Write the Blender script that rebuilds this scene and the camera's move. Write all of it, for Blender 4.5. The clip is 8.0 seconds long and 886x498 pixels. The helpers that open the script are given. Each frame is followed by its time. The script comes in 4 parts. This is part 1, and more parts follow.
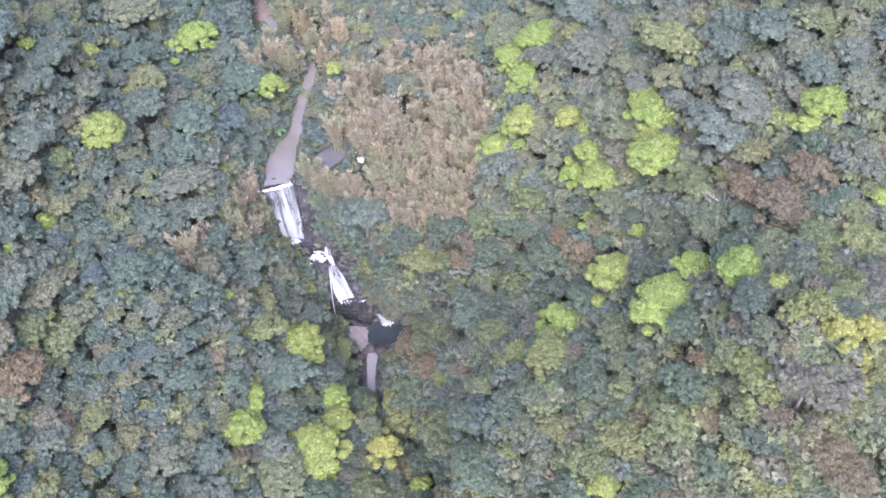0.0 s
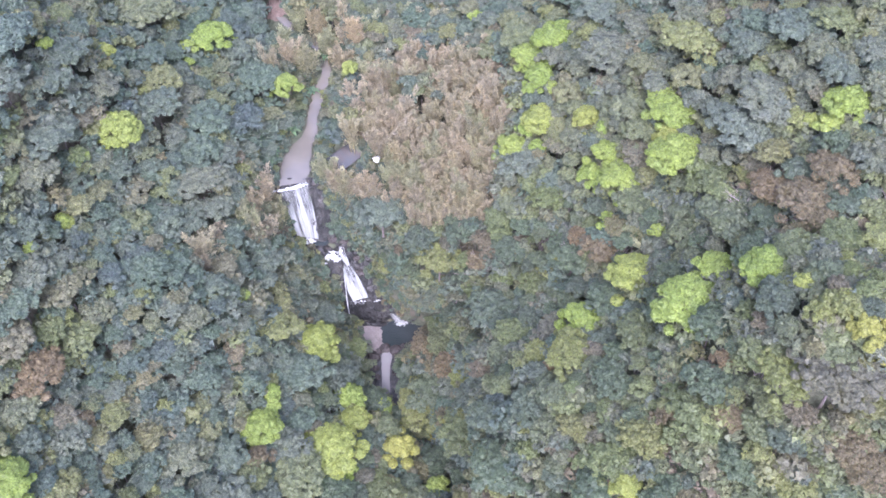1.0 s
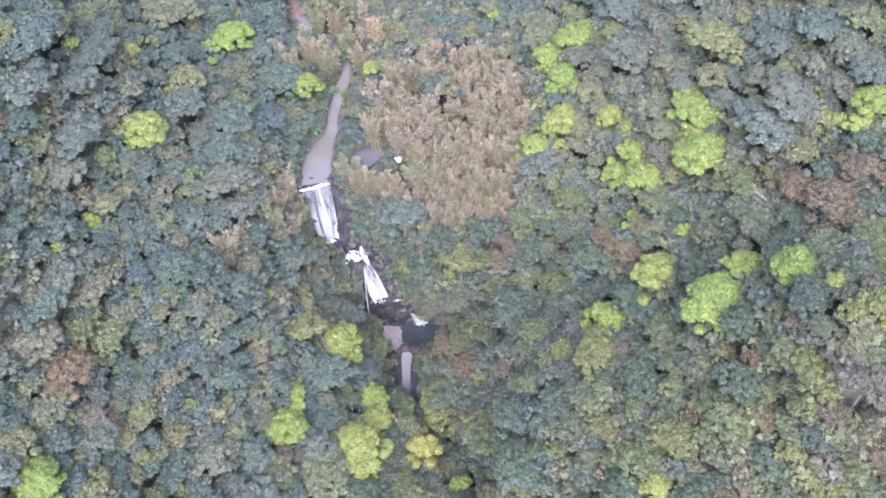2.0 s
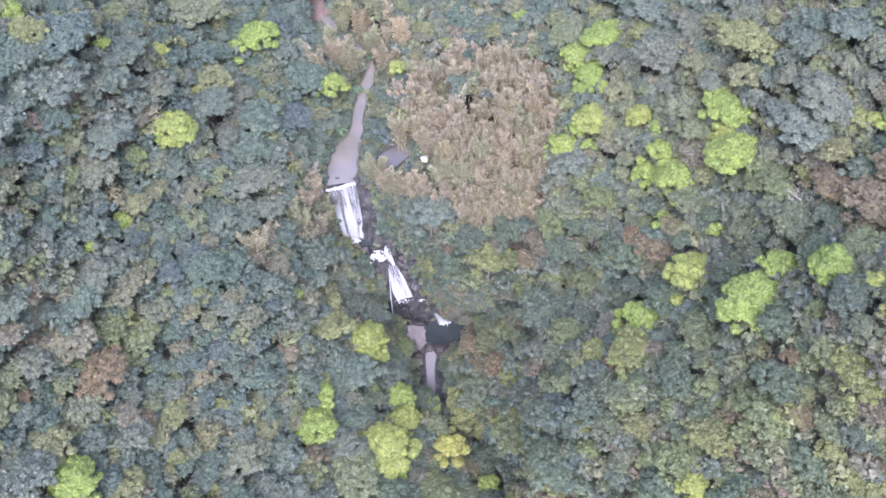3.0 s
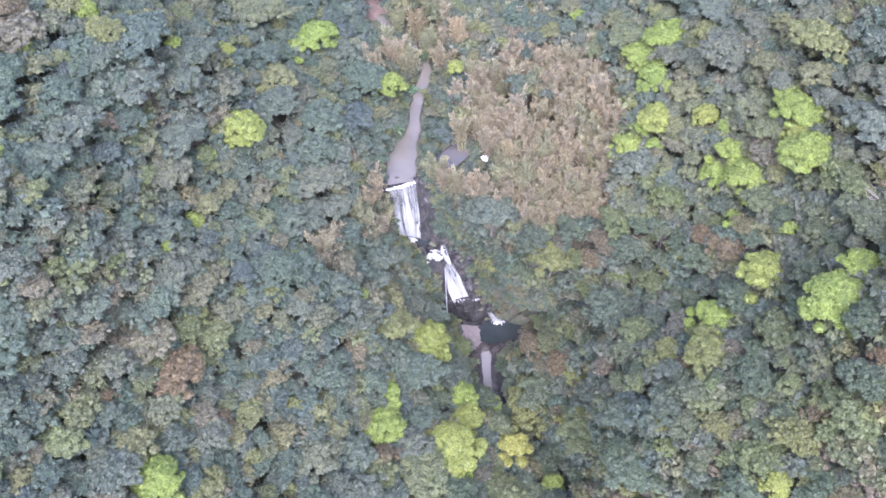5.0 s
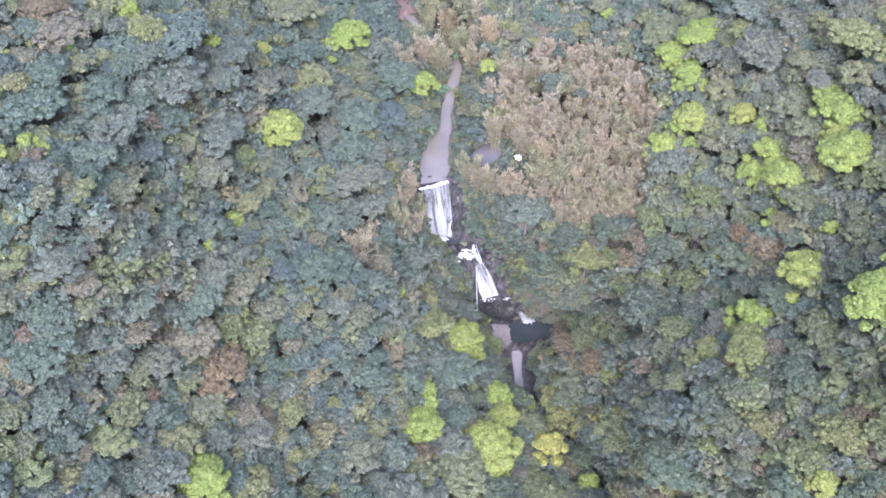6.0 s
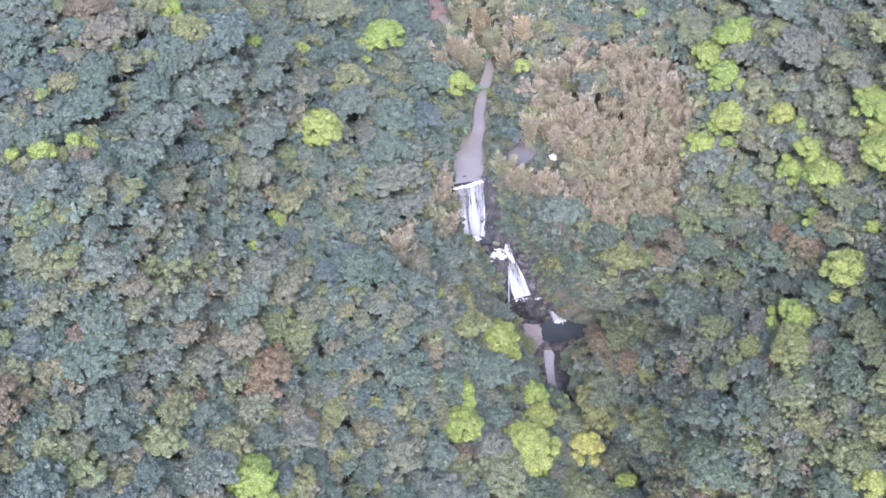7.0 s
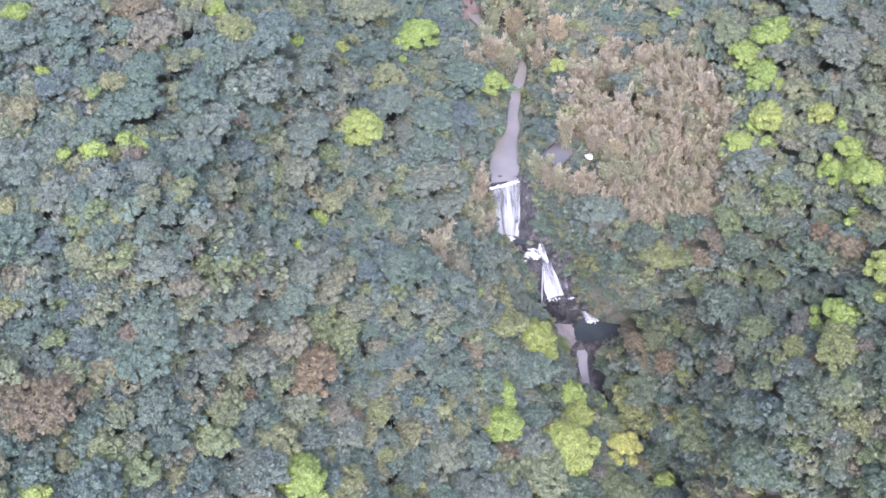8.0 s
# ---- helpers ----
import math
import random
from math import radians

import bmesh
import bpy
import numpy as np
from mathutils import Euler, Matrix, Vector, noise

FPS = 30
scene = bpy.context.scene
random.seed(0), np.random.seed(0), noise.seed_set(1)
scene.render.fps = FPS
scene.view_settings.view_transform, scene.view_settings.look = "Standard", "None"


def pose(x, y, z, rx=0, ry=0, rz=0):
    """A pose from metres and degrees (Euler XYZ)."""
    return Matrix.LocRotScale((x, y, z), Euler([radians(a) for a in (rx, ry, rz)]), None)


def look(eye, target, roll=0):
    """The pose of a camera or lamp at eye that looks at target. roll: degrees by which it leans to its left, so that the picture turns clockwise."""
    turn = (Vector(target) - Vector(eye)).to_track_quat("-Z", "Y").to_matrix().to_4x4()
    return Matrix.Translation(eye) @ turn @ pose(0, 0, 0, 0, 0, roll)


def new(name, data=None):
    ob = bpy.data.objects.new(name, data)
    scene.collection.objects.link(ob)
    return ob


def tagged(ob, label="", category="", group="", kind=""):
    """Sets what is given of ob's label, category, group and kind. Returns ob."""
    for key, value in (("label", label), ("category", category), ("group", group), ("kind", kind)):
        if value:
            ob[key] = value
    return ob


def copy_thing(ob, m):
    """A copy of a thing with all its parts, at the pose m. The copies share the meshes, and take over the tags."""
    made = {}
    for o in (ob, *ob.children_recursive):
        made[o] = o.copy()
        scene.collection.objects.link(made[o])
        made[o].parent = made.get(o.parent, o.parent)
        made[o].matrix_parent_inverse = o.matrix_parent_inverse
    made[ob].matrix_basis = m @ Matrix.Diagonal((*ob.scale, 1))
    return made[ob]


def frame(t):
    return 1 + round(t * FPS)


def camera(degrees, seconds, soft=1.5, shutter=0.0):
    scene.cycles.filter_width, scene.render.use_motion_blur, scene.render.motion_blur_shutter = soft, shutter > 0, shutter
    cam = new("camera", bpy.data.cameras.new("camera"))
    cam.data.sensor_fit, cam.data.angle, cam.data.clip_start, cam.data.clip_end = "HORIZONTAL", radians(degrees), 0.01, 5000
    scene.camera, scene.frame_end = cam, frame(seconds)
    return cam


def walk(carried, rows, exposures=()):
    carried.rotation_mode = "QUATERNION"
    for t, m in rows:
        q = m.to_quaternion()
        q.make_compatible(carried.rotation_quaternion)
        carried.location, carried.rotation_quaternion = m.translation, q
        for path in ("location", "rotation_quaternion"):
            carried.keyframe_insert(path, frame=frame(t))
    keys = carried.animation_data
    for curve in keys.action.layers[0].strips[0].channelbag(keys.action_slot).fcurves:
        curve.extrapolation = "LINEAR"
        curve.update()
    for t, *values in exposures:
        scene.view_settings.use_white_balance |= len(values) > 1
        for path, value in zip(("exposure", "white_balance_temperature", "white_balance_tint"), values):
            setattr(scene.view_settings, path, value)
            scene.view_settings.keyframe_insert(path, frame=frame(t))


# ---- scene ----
cam = camera(52.0, 8.0, soft=1.6)
METRES, BACK, EYE, TILT = 50.0, -67.93, 179.11, -51.28
ROWS = [
    (0.0, 0.0000, 0.0000, 0.0000, 0.000, 0.000, -0.000),
    (0.5, -0.0304, -0.0005, -0.0007, -0.005, 0.005, 0.000),
    (1.0, -0.0683, -0.0013, -0.0015, -0.015, 0.015, 0.000),
    (1.5, -0.1133, -0.0020, -0.0025, -0.024, 0.015, 0.000),
    (3.0, -0.2786, -0.0058, -0.0058, -0.049, 0.039, 0.010),
    (3.5, -0.3405, -0.0066, -0.0070, -0.053, 0.049, 0.020),
    (4.0, -0.4056, -0.0072, -0.0082, -0.068, 0.064, 0.040),
    (4.5, -0.4729, -0.0072, -0.0096, -0.078, 0.078, 0.050),
    (6.0, -0.6901, -0.0072, -0.0132, -0.141, 0.053, 0.090),
    (6.5, -0.7660, -0.0069, -0.0146, -0.151, 0.058, 0.100),
    (7.0, -0.8432, -0.0060, -0.0152, -0.170, 0.068, 0.110),
    (7.5, -0.9209, -0.0046, -0.0160, -0.170, 0.088, 0.120),
    (8.0, -0.9998, -0.0028, -0.0178, -0.181, 0.097, 0.130),
]
walk(cam, [(t, pose(0, BACK, EYE, TILT) @ pose(METRES * x, METRES * y, METRES * z, 90 + pitch, roll, yaw)) for t, x, y, z, yaw, pitch, roll in ROWS],
     exposures=[(0.0, 2.24, 5170, 36), (8.0, 2.24, 5170, 36)])

# ---------------------------------------------------------------- light
world = bpy.data.worlds.new("hazy_sky")
scene.world = world
world.use_nodes = True
wn = world.node_tree
sky = wn.nodes.new("ShaderNodeTexSky")
sky.sky_type = "NISHITA"
sky.sun_disc = False
sky.sun_elevation, sky.sun_rotation = radians(50), radians(185)
sky.air_density, sky.dust_density, sky.ozone_density = 1.0, 4.5, 1.5
wn.links.new(sky.outputs[0], wn.nodes["Background"].inputs[0])
wn.nodes["Background"].inputs[1].default_value = 0.15
sun = new("sun", bpy.data.lights.new("sun", "SUN"))
sun.data.energy, sun.data.angle, sun.data.color = 1.5, radians(70), (1.0, 0.96, 0.9)
sun.matrix_world = look((6, -64, 76), (0, 0, 0))

# ---------------------------------------------------------------- materials


def mat_nodes(name):
    m = bpy.data.materials.new(name)
    m.use_nodes = True
    return m, m.node_tree, m.node_tree.nodes["Principled BSDF"]


def ramp(nt, source, stops):
    r = nt.nodes.new("ShaderNodeValToRGB")
    els = r.color_ramp.elements
    while len(els) < len(stops):
        els.new(0.5)
    for e, (p, c) in zip(els, stops):
        e.position, e.color = p, (*c, 1)
    nt.links.new(source, r.inputs[0])
    return r.outputs[0]


def noise_node(nt, scale, detail=4, stretch=None, kind="Object"):
    tc = nt.nodes.new("ShaderNodeTexCoord")
    n = nt.nodes.new("ShaderNodeTexNoise")
    n.inputs["Scale"].default_value, n.inputs["Detail"].default_value = scale, detail
    src = tc.outputs[kind]
    if stretch:
        mp = nt.nodes.new("ShaderNodeMapping")
        mp.inputs["Scale"].default_value = stretch
        nt.links.new(src, mp.inputs[0])
        src = mp.outputs[0]
    nt.links.new(src, n.inputs["Vector"])
    return n.outputs["Fac"]


def mixed(nt, mode, fac, a, b):
    mx = nt.nodes.new("ShaderNodeMix")
    mx.data_type, mx.blend_type = "RGBA", mode
    for sock, v in ((mx.inputs[0], fac), (mx.inputs[6], a), (mx.inputs[7], b)):
        if hasattr(v, "links"):
            nt.links.new(v, sock)
        else:
            sock.default_value = v if isinstance(v, (int, float)) else (*v, 1)
    return mx.outputs[2]


def foliage(name, stops, source="object", rough=0.5, spec=0.45, through_light=0.56, island=(0.90, 1.10), haze_sheen=0.16, grain=(0.72, 1.30)):
    """Leaves: a colour for the plant out of a ramp, patches and a fine grain of single leaves, part of the light passing through."""
    m, nt, bsdf = mat_nodes(name)
    if source == "object":
        src = nt.nodes.new("ShaderNodeObjectInfo").outputs["Random"]
    else:
        at = nt.nodes.new("ShaderNodeAttribute")
        at.attribute_name = "tint"
        src = at.outputs["Fac"]
    col = ramp(nt, src, stops)
    patch = ramp(nt, noise_node(nt, 0.55, 4), [(0.3, (0.84, 0.86, 0.92)), (0.5, (1.0, 1.0, 1.0)), (0.7, (1.16, 1.14, 1.04))])
    col = mixed(nt, "MULTIPLY", 1.0, col, patch)
    g0, g1 = grain
    speck = ramp(nt, noise_node(nt, 4.2, 3), [(0.36, (g0, g0, g0)), (0.5, (1.0, 1.0, 1.0)), (0.64, (g1, g1, g1 * 0.96))])
    col = mixed(nt, "MULTIPLY", 1.0, col, speck)
    geo = nt.nodes.new("ShaderNodeNewGeometry")
    lo, hi = island
    vary = ramp(nt, geo.outputs["Random Per Island"], [(0, (lo, lo, lo)), (0.55, (1.0, 1.0, 1.0)), (1.0, (hi, hi, hi * 0.95))])
    col = mixed(nt, "MULTIPLY", 1.0, col, vary)
    nt.links.new(col, bsdf.inputs["Base Color"])
    bsdf.inputs["Roughness"].default_value = rough
    bsdf.inputs["Specular IOR Level"].default_value = spec
    # sheen on the leaves stands in for the pale wash of haze
    bsdf.inputs["Sheen Weight"].default_value, bsdf.inputs["Sheen Roughness"].default_value = haze_sheen, 0.6
    tr = nt.nodes.new("ShaderNodeBsdfTranslucent")
    nt.links.new(col, tr.inputs[0])
    mx = nt.nodes.new("ShaderNodeMixShader")
    mx.inputs[0].default_value = through_light
    nt.links.new(bsdf.outputs[0], mx.inputs[1])
    nt.links.new(tr.outputs[0], mx.inputs[2])
    nt.links.new(mx.outputs[0], nt.nodes["Material Output"].inputs[0])
    return m


def surface(name, stops, scale, rough=0.85, spec=0.3, bump=0.3, fine=6.0, stretch=None):
    """A rough natural surface: colour from two scales of noise, and relief."""
    m, nt, bsdf = mat_nodes(name)
    a = noise_node(nt, scale, 6, stretch)
    b = noise_node(nt, scale * fine, 4, stretch)
    col = ramp(nt, a, stops)
    col = mixed(nt, "MULTIPLY", 0.6, col, ramp(nt, b, [(0.3, (0.45, 0.45, 0.45)), (0.7, (1.3, 1.3, 1.3))]))
    nt.links.new(col, bsdf.inputs["Base Color"])
    bsdf.inputs["Roughness"].default_value = rough
    bsdf.inputs["Specular IOR Level"].default_value = spec
    bp = nt.nodes.new("ShaderNodeBump")
    bp.inputs["Strength"].default_value, bp.inputs["Distance"].default_value = bump, 0.3
    nt.links.new(b, bp.inputs["Height"])
    nt.links.new(bp.outputs[0], bsdf.inputs["Normal"])
    return m


GREENS = [
    (0.00, (0.099, 0.131, 0.097)),
    (0.20, (0.107, 0.153, 0.090)),
    (0.40, (0.134, 0.164, 0.105)),
    (0.58, (0.155, 0.170, 0.098)),
    (0.74, (0.168, 0.198, 0.074)),
    (0.86, (0.171, 0.166, 0.095)),
    (0.94, (0.198, 0.223, 0.069)),
    (1.00, (0.180, 0.153, 0.091)),
]
EAST_GREENS = [
    (0.00, (0.093, 0.118, 0.071)),
    (0.28, (0.098, 0.136, 0.065)),
    (0.55, (0.125, 0.148, 0.069)),
    (0.74, (0.138, 0.171, 0.053)),
    (0.82, (0.129, 0.134, 0.078)),
    (0.90, (0.150, 0.132, 0.071)),
    (0.95, (0.175, 0.194, 0.054)),
    (1.00, (0.181, 0.212, 0.052)),
]
LEAF = foliage("broadleaf_leaves", EAST_GREENS)
LEAF_MASS = foliage("forest_leaves", GREENS, source="tint")
LIME = foliage("fresh_lime_leaves", [(0, (0.190, 0.256, 0.046)), (0.6, (0.210, 0.266, 0.050)), (1, (0.244, 0.272, 0.058))], through_light=0.42, island=(0.86, 1.1), haze_sheen=0.1, spec=0.35, grain=(0.68, 1.22))
YELLOW_LEAF = foliage("yellow_leaves", [(0, (0.205, 0.215, 0.040)), (1, (0.235, 0.225, 0.050))], through_light=0.4, haze_sheen=0.1, spec=0.35)
DULL_LEAF = foliage("olive_leaves", [(0, (0.135, 0.178, 0.062)), (1, (0.170, 0.196, 0.072))])
BROWN_LEAF = foliage("dry_brown_leaves", [(0, (0.156, 0.138, 0.066)), (0.6, (0.172, 0.144, 0.068)), (1, (0.186, 0.144, 0.066))])
STRAW = foliage("dry_bamboo_leaves", [(0, (0.347, 0.314, 0.195)), (0.35, (0.379, 0.329, 0.195)), (0.7, (0.347, 0.323, 0.180)), (0.85, (0.305, 0.323, 0.168)), (1, (0.394, 0.328, 0.180))], spec=0.5)
BANANA_LEAF = foliage("banana_leaves", [(0, (0.11, 0.19, 0.09)), (1, (0.17, 0.25, 0.10))], spec=0.5, rough=0.4)
BARK = surface("grey_bark", [(0.3, (0.12, 0.10, 0.085)), (0.7, (0.22, 0.19, 0.16))], 2.0, stretch=(3, 3, 0.6))
CULM = surface("bamboo_culm", [(0.3, (0.20, 0.19, 0.08)), (0.7, (0.30, 0.26, 0.12))], 2.0)
SOIL = surface("forest_floor", [(0.32, (0.070, 0.085, 0.048)), (0.5, (0.100, 0.110, 0.065)), (0.68, (0.14, 0.125, 0.085))], 0.12, bump=0.8, fine=14)
EARTH = surface("bare_reddish_earth", [(0.3, (0.130, 0.096, 0.072)), (0.7, (0.190, 0.146, 0.112))], 0.5)
ROCK = surface("wet_dark_rock", [(0.3, (0.022, 0.023, 0.020)), (0.55, (0.043, 0.043, 0.037)), (0.74, (0.092, 0.088, 0.074))], 0.35, rough=0.55, spec=0.5, bump=0.9, fine=7)
BOULDER = surface("brown_boulder_rock", [(0.3, (0.032, 0.029, 0.024)), (0.7, (0.080, 0.070, 0.057))], 0.6, rough=0.7, bump=0.6)
GRAVEL = surface("pinkish_gravel", [(0.3, (0.140, 0.124, 0.104)), (0.7, (0.200, 0.178, 0.152))], 0.8, rough=0.8)


def water(name, stops, rough=0.12, bump=0.12, scale=0.7):
    m, nt, bsdf = mat_nodes(name)
    nt.links.new(ramp(nt, noise_node(nt, 0.16, 3), stops), bsdf.inputs["Base Color"])
    bsdf.inputs["Roughness"].default_value = rough
    bsdf.inputs["Specular IOR Level"].default_value = 0.6
    bp = nt.nodes.new("ShaderNodeBump")
    bp.inputs["Strength"].default_value, bp.inputs["Distance"].default_value = bump, 0.2
    nt.links.new(noise_node(nt, scale, 3, (1, 2.2, 1)), bp.inputs["Height"])
    nt.links.new(bp.outputs[0], bsdf.inputs["Normal"])
    return m


SILT = water("silty_river_water", [(0.3, (0.098, 0.090, 0.068)), (0.7, (0.130, 0.120, 0.092))], bump=0.05)
# stream colour lightened to stand in for the sky's reflection on it
SKY_PALE = water("sky_paled_stream_water", [(0.3, (0.165, 0.160, 0.142)), (0.7, (0.205, 0.200, 0.178))], bump=0.05)
POOL = water("deep_pool_water", [(0.3, (0.020, 0.027, 0.026)), (0.7, (0.036, 0.044, 0.042))], rough=0.08, bump=0.35, scale=1.6)


def foam_material():
    m, nt, bsdf = mat_nodes("white_water")
    n = noise_node(nt, 1.6, 5, (2.5, 0.35, 0.35))
    nt.links.new(ramp(nt, n, [(0.3, (0.27, 0.28, 0.25)), (0.6, (0.38, 0.395, 0.355))]), bsdf.inputs["Base Color"])
    bsdf.inputs["Roughness"].default_value = 0.5
    return m


FOAM = foam_material()


def veil_material():
    """Thin falling water, torn into streaks that follow the flow; the rock shows between them, most near the top."""
    m, nt, bsdf = mat_nodes("thin_falling_water")
    at = nt.nodes.new("ShaderNodeAttribute")
    at.attribute_name = "flow"
    n = nt.nodes.new("ShaderNodeTexNoise")
    n.inputs["Scale"].default_value, n.inputs["Detail"].default_value, n.inputs["Roughness"].default_value = 1.0, 6, 0.62
    nt.links.new(at.outputs["Vector"], n.inputs["Vector"])
    sep = nt.nodes.new("ShaderNodeSeparateXYZ")
    nt.links.new(at.outputs["Vector"], sep.inputs[0])
    add = nt.nodes.new("ShaderNodeMath")
    add.operation = "MULTIPLY_ADD"
    nt.links.new(sep.outputs[2], add.inputs[0])
    add.inputs[1].default_value = 0.15
    nt.links.new(n.outputs["Fac"], add.inputs[2])
    nt.links.new(ramp(nt, add.outputs[0], [(0.34, (0.13, 0.137, 0.125)), (0.50, (0.22, 0.23, 0.207)), (0.76, (0.34, 0.353, 0.315))]), bsdf.inputs["Base Color"])
    bsdf.inputs["Roughness"].default_value = 0.45
    nt.links.new(ramp(nt, add.outputs[0], [(0.36, (0.22, 0.22, 0.22)), (0.64, (0.94, 0.94, 0.94))]), bsdf.inputs["Alpha"])
    return m


VEIL = veil_material()

# ---------------------------------------------------------------- mesh helpers


def mesh_object(name, verts, faces, material, smooth=False, parent=None):
    """One mesh object from an (n, 3) array of places and an (m, k) array of corners."""
    verts, faces = np.asarray(verts, np.float32), np.asarray(faces, np.int32)
    me = bpy.data.meshes.new(name)
    me.vertices.add(len(verts))
    me.vertices.foreach_set("co", verts.ravel())
    k = faces.shape[1]
    me.loops.add(faces.size)
    me.loops.foreach_set("vertex_index", faces.ravel())
    me.polygons.add(len(faces))
    me.polygons.foreach_set("loop_start", np.arange(0, faces.size, k, dtype=np.int32))
    me.polygons.foreach_set("use_smooth", np.full(len(faces), smooth))
    me.update(calc_edges=True)
    me.materials.append(material)
    ob = new(name, me)
    ob.parent = parent
    return ob


def part(name, bm, material, parent, label=""):
    me = bpy.data.meshes.new(name)
    bm.to_mesh(me)
    bm.free()
    me.materials.append(material)
    ob = new(name, me)
    ob.parent = parent
    return tagged(ob, label)


def sheet(name, X, Y, Z, material, smooth=True, parent=None):
    """A surface over a grid of places."""
    r, c = X.shape
    i = np.arange(r * c).reshape(r, c)
    q = np.stack([i[:-1, :-1], i[:-1, 1:], i[1:, 1:], i[1:, :-1]], -1).reshape(-1, 4)
    return mesh_object(name, np.stack([X, Y, Z], -1).reshape(-1, 3), q, material, smooth, parent)


def tube(points, radii, sides=6):
    """A tapered tube along points, as arrays of places and four-cornered faces."""
    p = np.asarray(points, float)
    d = np.gradient(p, axis=0)
    d /= np.linalg.norm(d, axis=1)[:, None] + 1e-9
    s = np.cross(d, np.where(np.abs(d[:, 2:]) > 0.9, [[1.0, 0, 0]], [[0, 0, 1.0]]))
    s /= np.linalg.norm(s, axis=1)[:, None] + 1e-9
    u = np.cross(d, s)
    a = np.arange(sides) * 2 * np.pi / sides
    ring = p[:, None] + np.asarray(radii)[:, None, None] * (np.cos(a)[None, :, None] * s[:, None] + np.sin(a)[None, :, None] * u[:, None])
    i = np.arange(len(p) * sides).reshape(len(p), sides)
    j = np.roll(i, -1, axis=1)
    return ring.reshape(-1, 3), np.stack([i[:-1], j[:-1], j[1:], i[1:]], -1).reshape(-1, 4)


def joined(pieces):
    vs, fs, k = [], [], 0
    for v, f in pieces:
        vs.append(v)
        fs.append(f + k)
        k += len(v)
    return np.concatenate(vs), np.concatenate(fs)


def leaves(rng, places, normals, size, aspect=1.0, jitter=0.45):
    """Sprays of leaves: one pointed blade at each place, lying along the crown's surface."""
    n = len(places)
    nn = normals + rng.normal(0, jitter, (n, 3))
    nn /= np.linalg.norm(nn, axis=1)[:, None] + 1e-9
    a = np.cross(nn, rng.normal(0, 1, (n, 3)))
    a /= np.linalg.norm(a, axis=1)[:, None] + 1e-9
    b = np.cross(nn, a)
    s = (size * rng.uniform(0.6, 1.4, n))[:, None]
    v = np.stack([places - a * s * 0.55 * aspect - b * s * 0.3, places + a * s * 0.55 * aspect - b * s * rng.uniform(0, 0.5, (n, 1)), places + b * s * 0.62 + a * s * rng.uniform(-0.3, 0.3, (n, 1))], 1)
    return v.reshape(-1, 3), np.arange(3 * n).reshape(-1, 3)


# ---------------------------------------------------------------- the lie of the land
# hills and hollows: x, y, breadth, height
LANDFORMS = [
    (40, 10, 24, 23.1), (70, 60, 24, 3.6), (-100, 70, 24, 18.5), (-40, 80, 24, 11.5), (-30, 50, 10, -9.5), (-90, 40, 10, 7.9), (-50, 90, 10, -3.4),
    (50, 30, 10, 9.1), (10, 20, 10, 8.5), (-50, 40, 10, 5.2), (-30, 110, 10, 9.1), (-80, 80, 10, 7.4), (-30, 70, 24, 7.3), (20, 0, 10, 6.7),
]


def valley_axis(y):
    return np.interp(y, [-40, 0, 16, 30, 45, 52, 60, 70, 82, 95, 107, 140], [14, 4, -4, -14, -18, -26, -31, -35, -37, -34, -30, -25])


def hill(x, y):
    y = np.clip(y, -60, 170)
    d = x - valley_axis(y)
    a = np.sqrt(d * d + 100) - 10
    a = np.where(a < 75, a, 75 + 60 * (1 - np.exp(-(np.maximum(a, 75) - 75) / 60)))
    z = -8.764 + 0.209 * y + 0.00013 * y * y + 0.504 * a
    for gx, gy, r, h in LANDFORMS:
        z = z + h * np.exp(-((x - gx) ** 2 + (y - gy) ** 2) / (2 * r * r))
    # the steep foot of the eastern spur
    d = x - 2.5
    return z + 4.2 * np.tanh(d / 2.5) * np.exp(-((d / 14) ** 2)) * np.exp(-(((y - 26) / 17) ** 4))


def stream_x(y):
    return np.interp(y, [-40, 0, 16, 26, 32, 38, 44, 46.5, 48.5, 51, 57, 60, 62, 66, 69.5, 75, 80, 83, 87, 93, 98, 102.6, 105, 112, 125, 150],
                     [14, 4, -6, -14, -16.5, -16.6, -14.5, -14.5, -20.8, -22.4, -25.6, -28, -32.6, -33.6, -35, -35.6, -35, -33.7, -33.2, -32.2, -30.5, -31.6, -35, -42, -46, -46])


def stream_half(y):
    return np.interp(y, [10, 32, 38, 42, 46, 48.5, 52, 57, 61, 66, 70, 76, 80, 84, 88, 92, 120], [1.2, 1.4, 2.5, 7.5, 8.5, 6.2, 4.4, 3.8, 4.8, 4.6, 3.7, 3.6, 2.8, 2.1, 1.8, 1.5, 1.3])


def bed(y):
    return np.interp(y, [-40, 10, 20, 32, 40, 46.5, 48, 51, 57.5, 61.5, 62.2, 69.5, 70.2, 82, 92, 101, 107, 125, 200], [-14, -7, -4.5, -3.2, -2.8, -2.8, -2.3, 2.3, 9.2, 11.2, 12.2, 24.0, 24.6, 25, 26.5, 28.5, 30.5, 36, 60])


def smooth01(t):
    t = np.clip(t, 0, 1)
    return t * t * (3 - 2 * t)


def ground(x, y):
    x, y = np.asarray(x, float), np.asarray(y, float)
    w = smooth01((np.abs(x - stream_x(y)) - stream_half(y)) / 6.0)
    w = np.maximum(w, smooth01((np.abs(y - 70) - 52) / 12))
    return bed(y) - 0.6 + w * (hill(x, y) - bed(y) + 0.6)


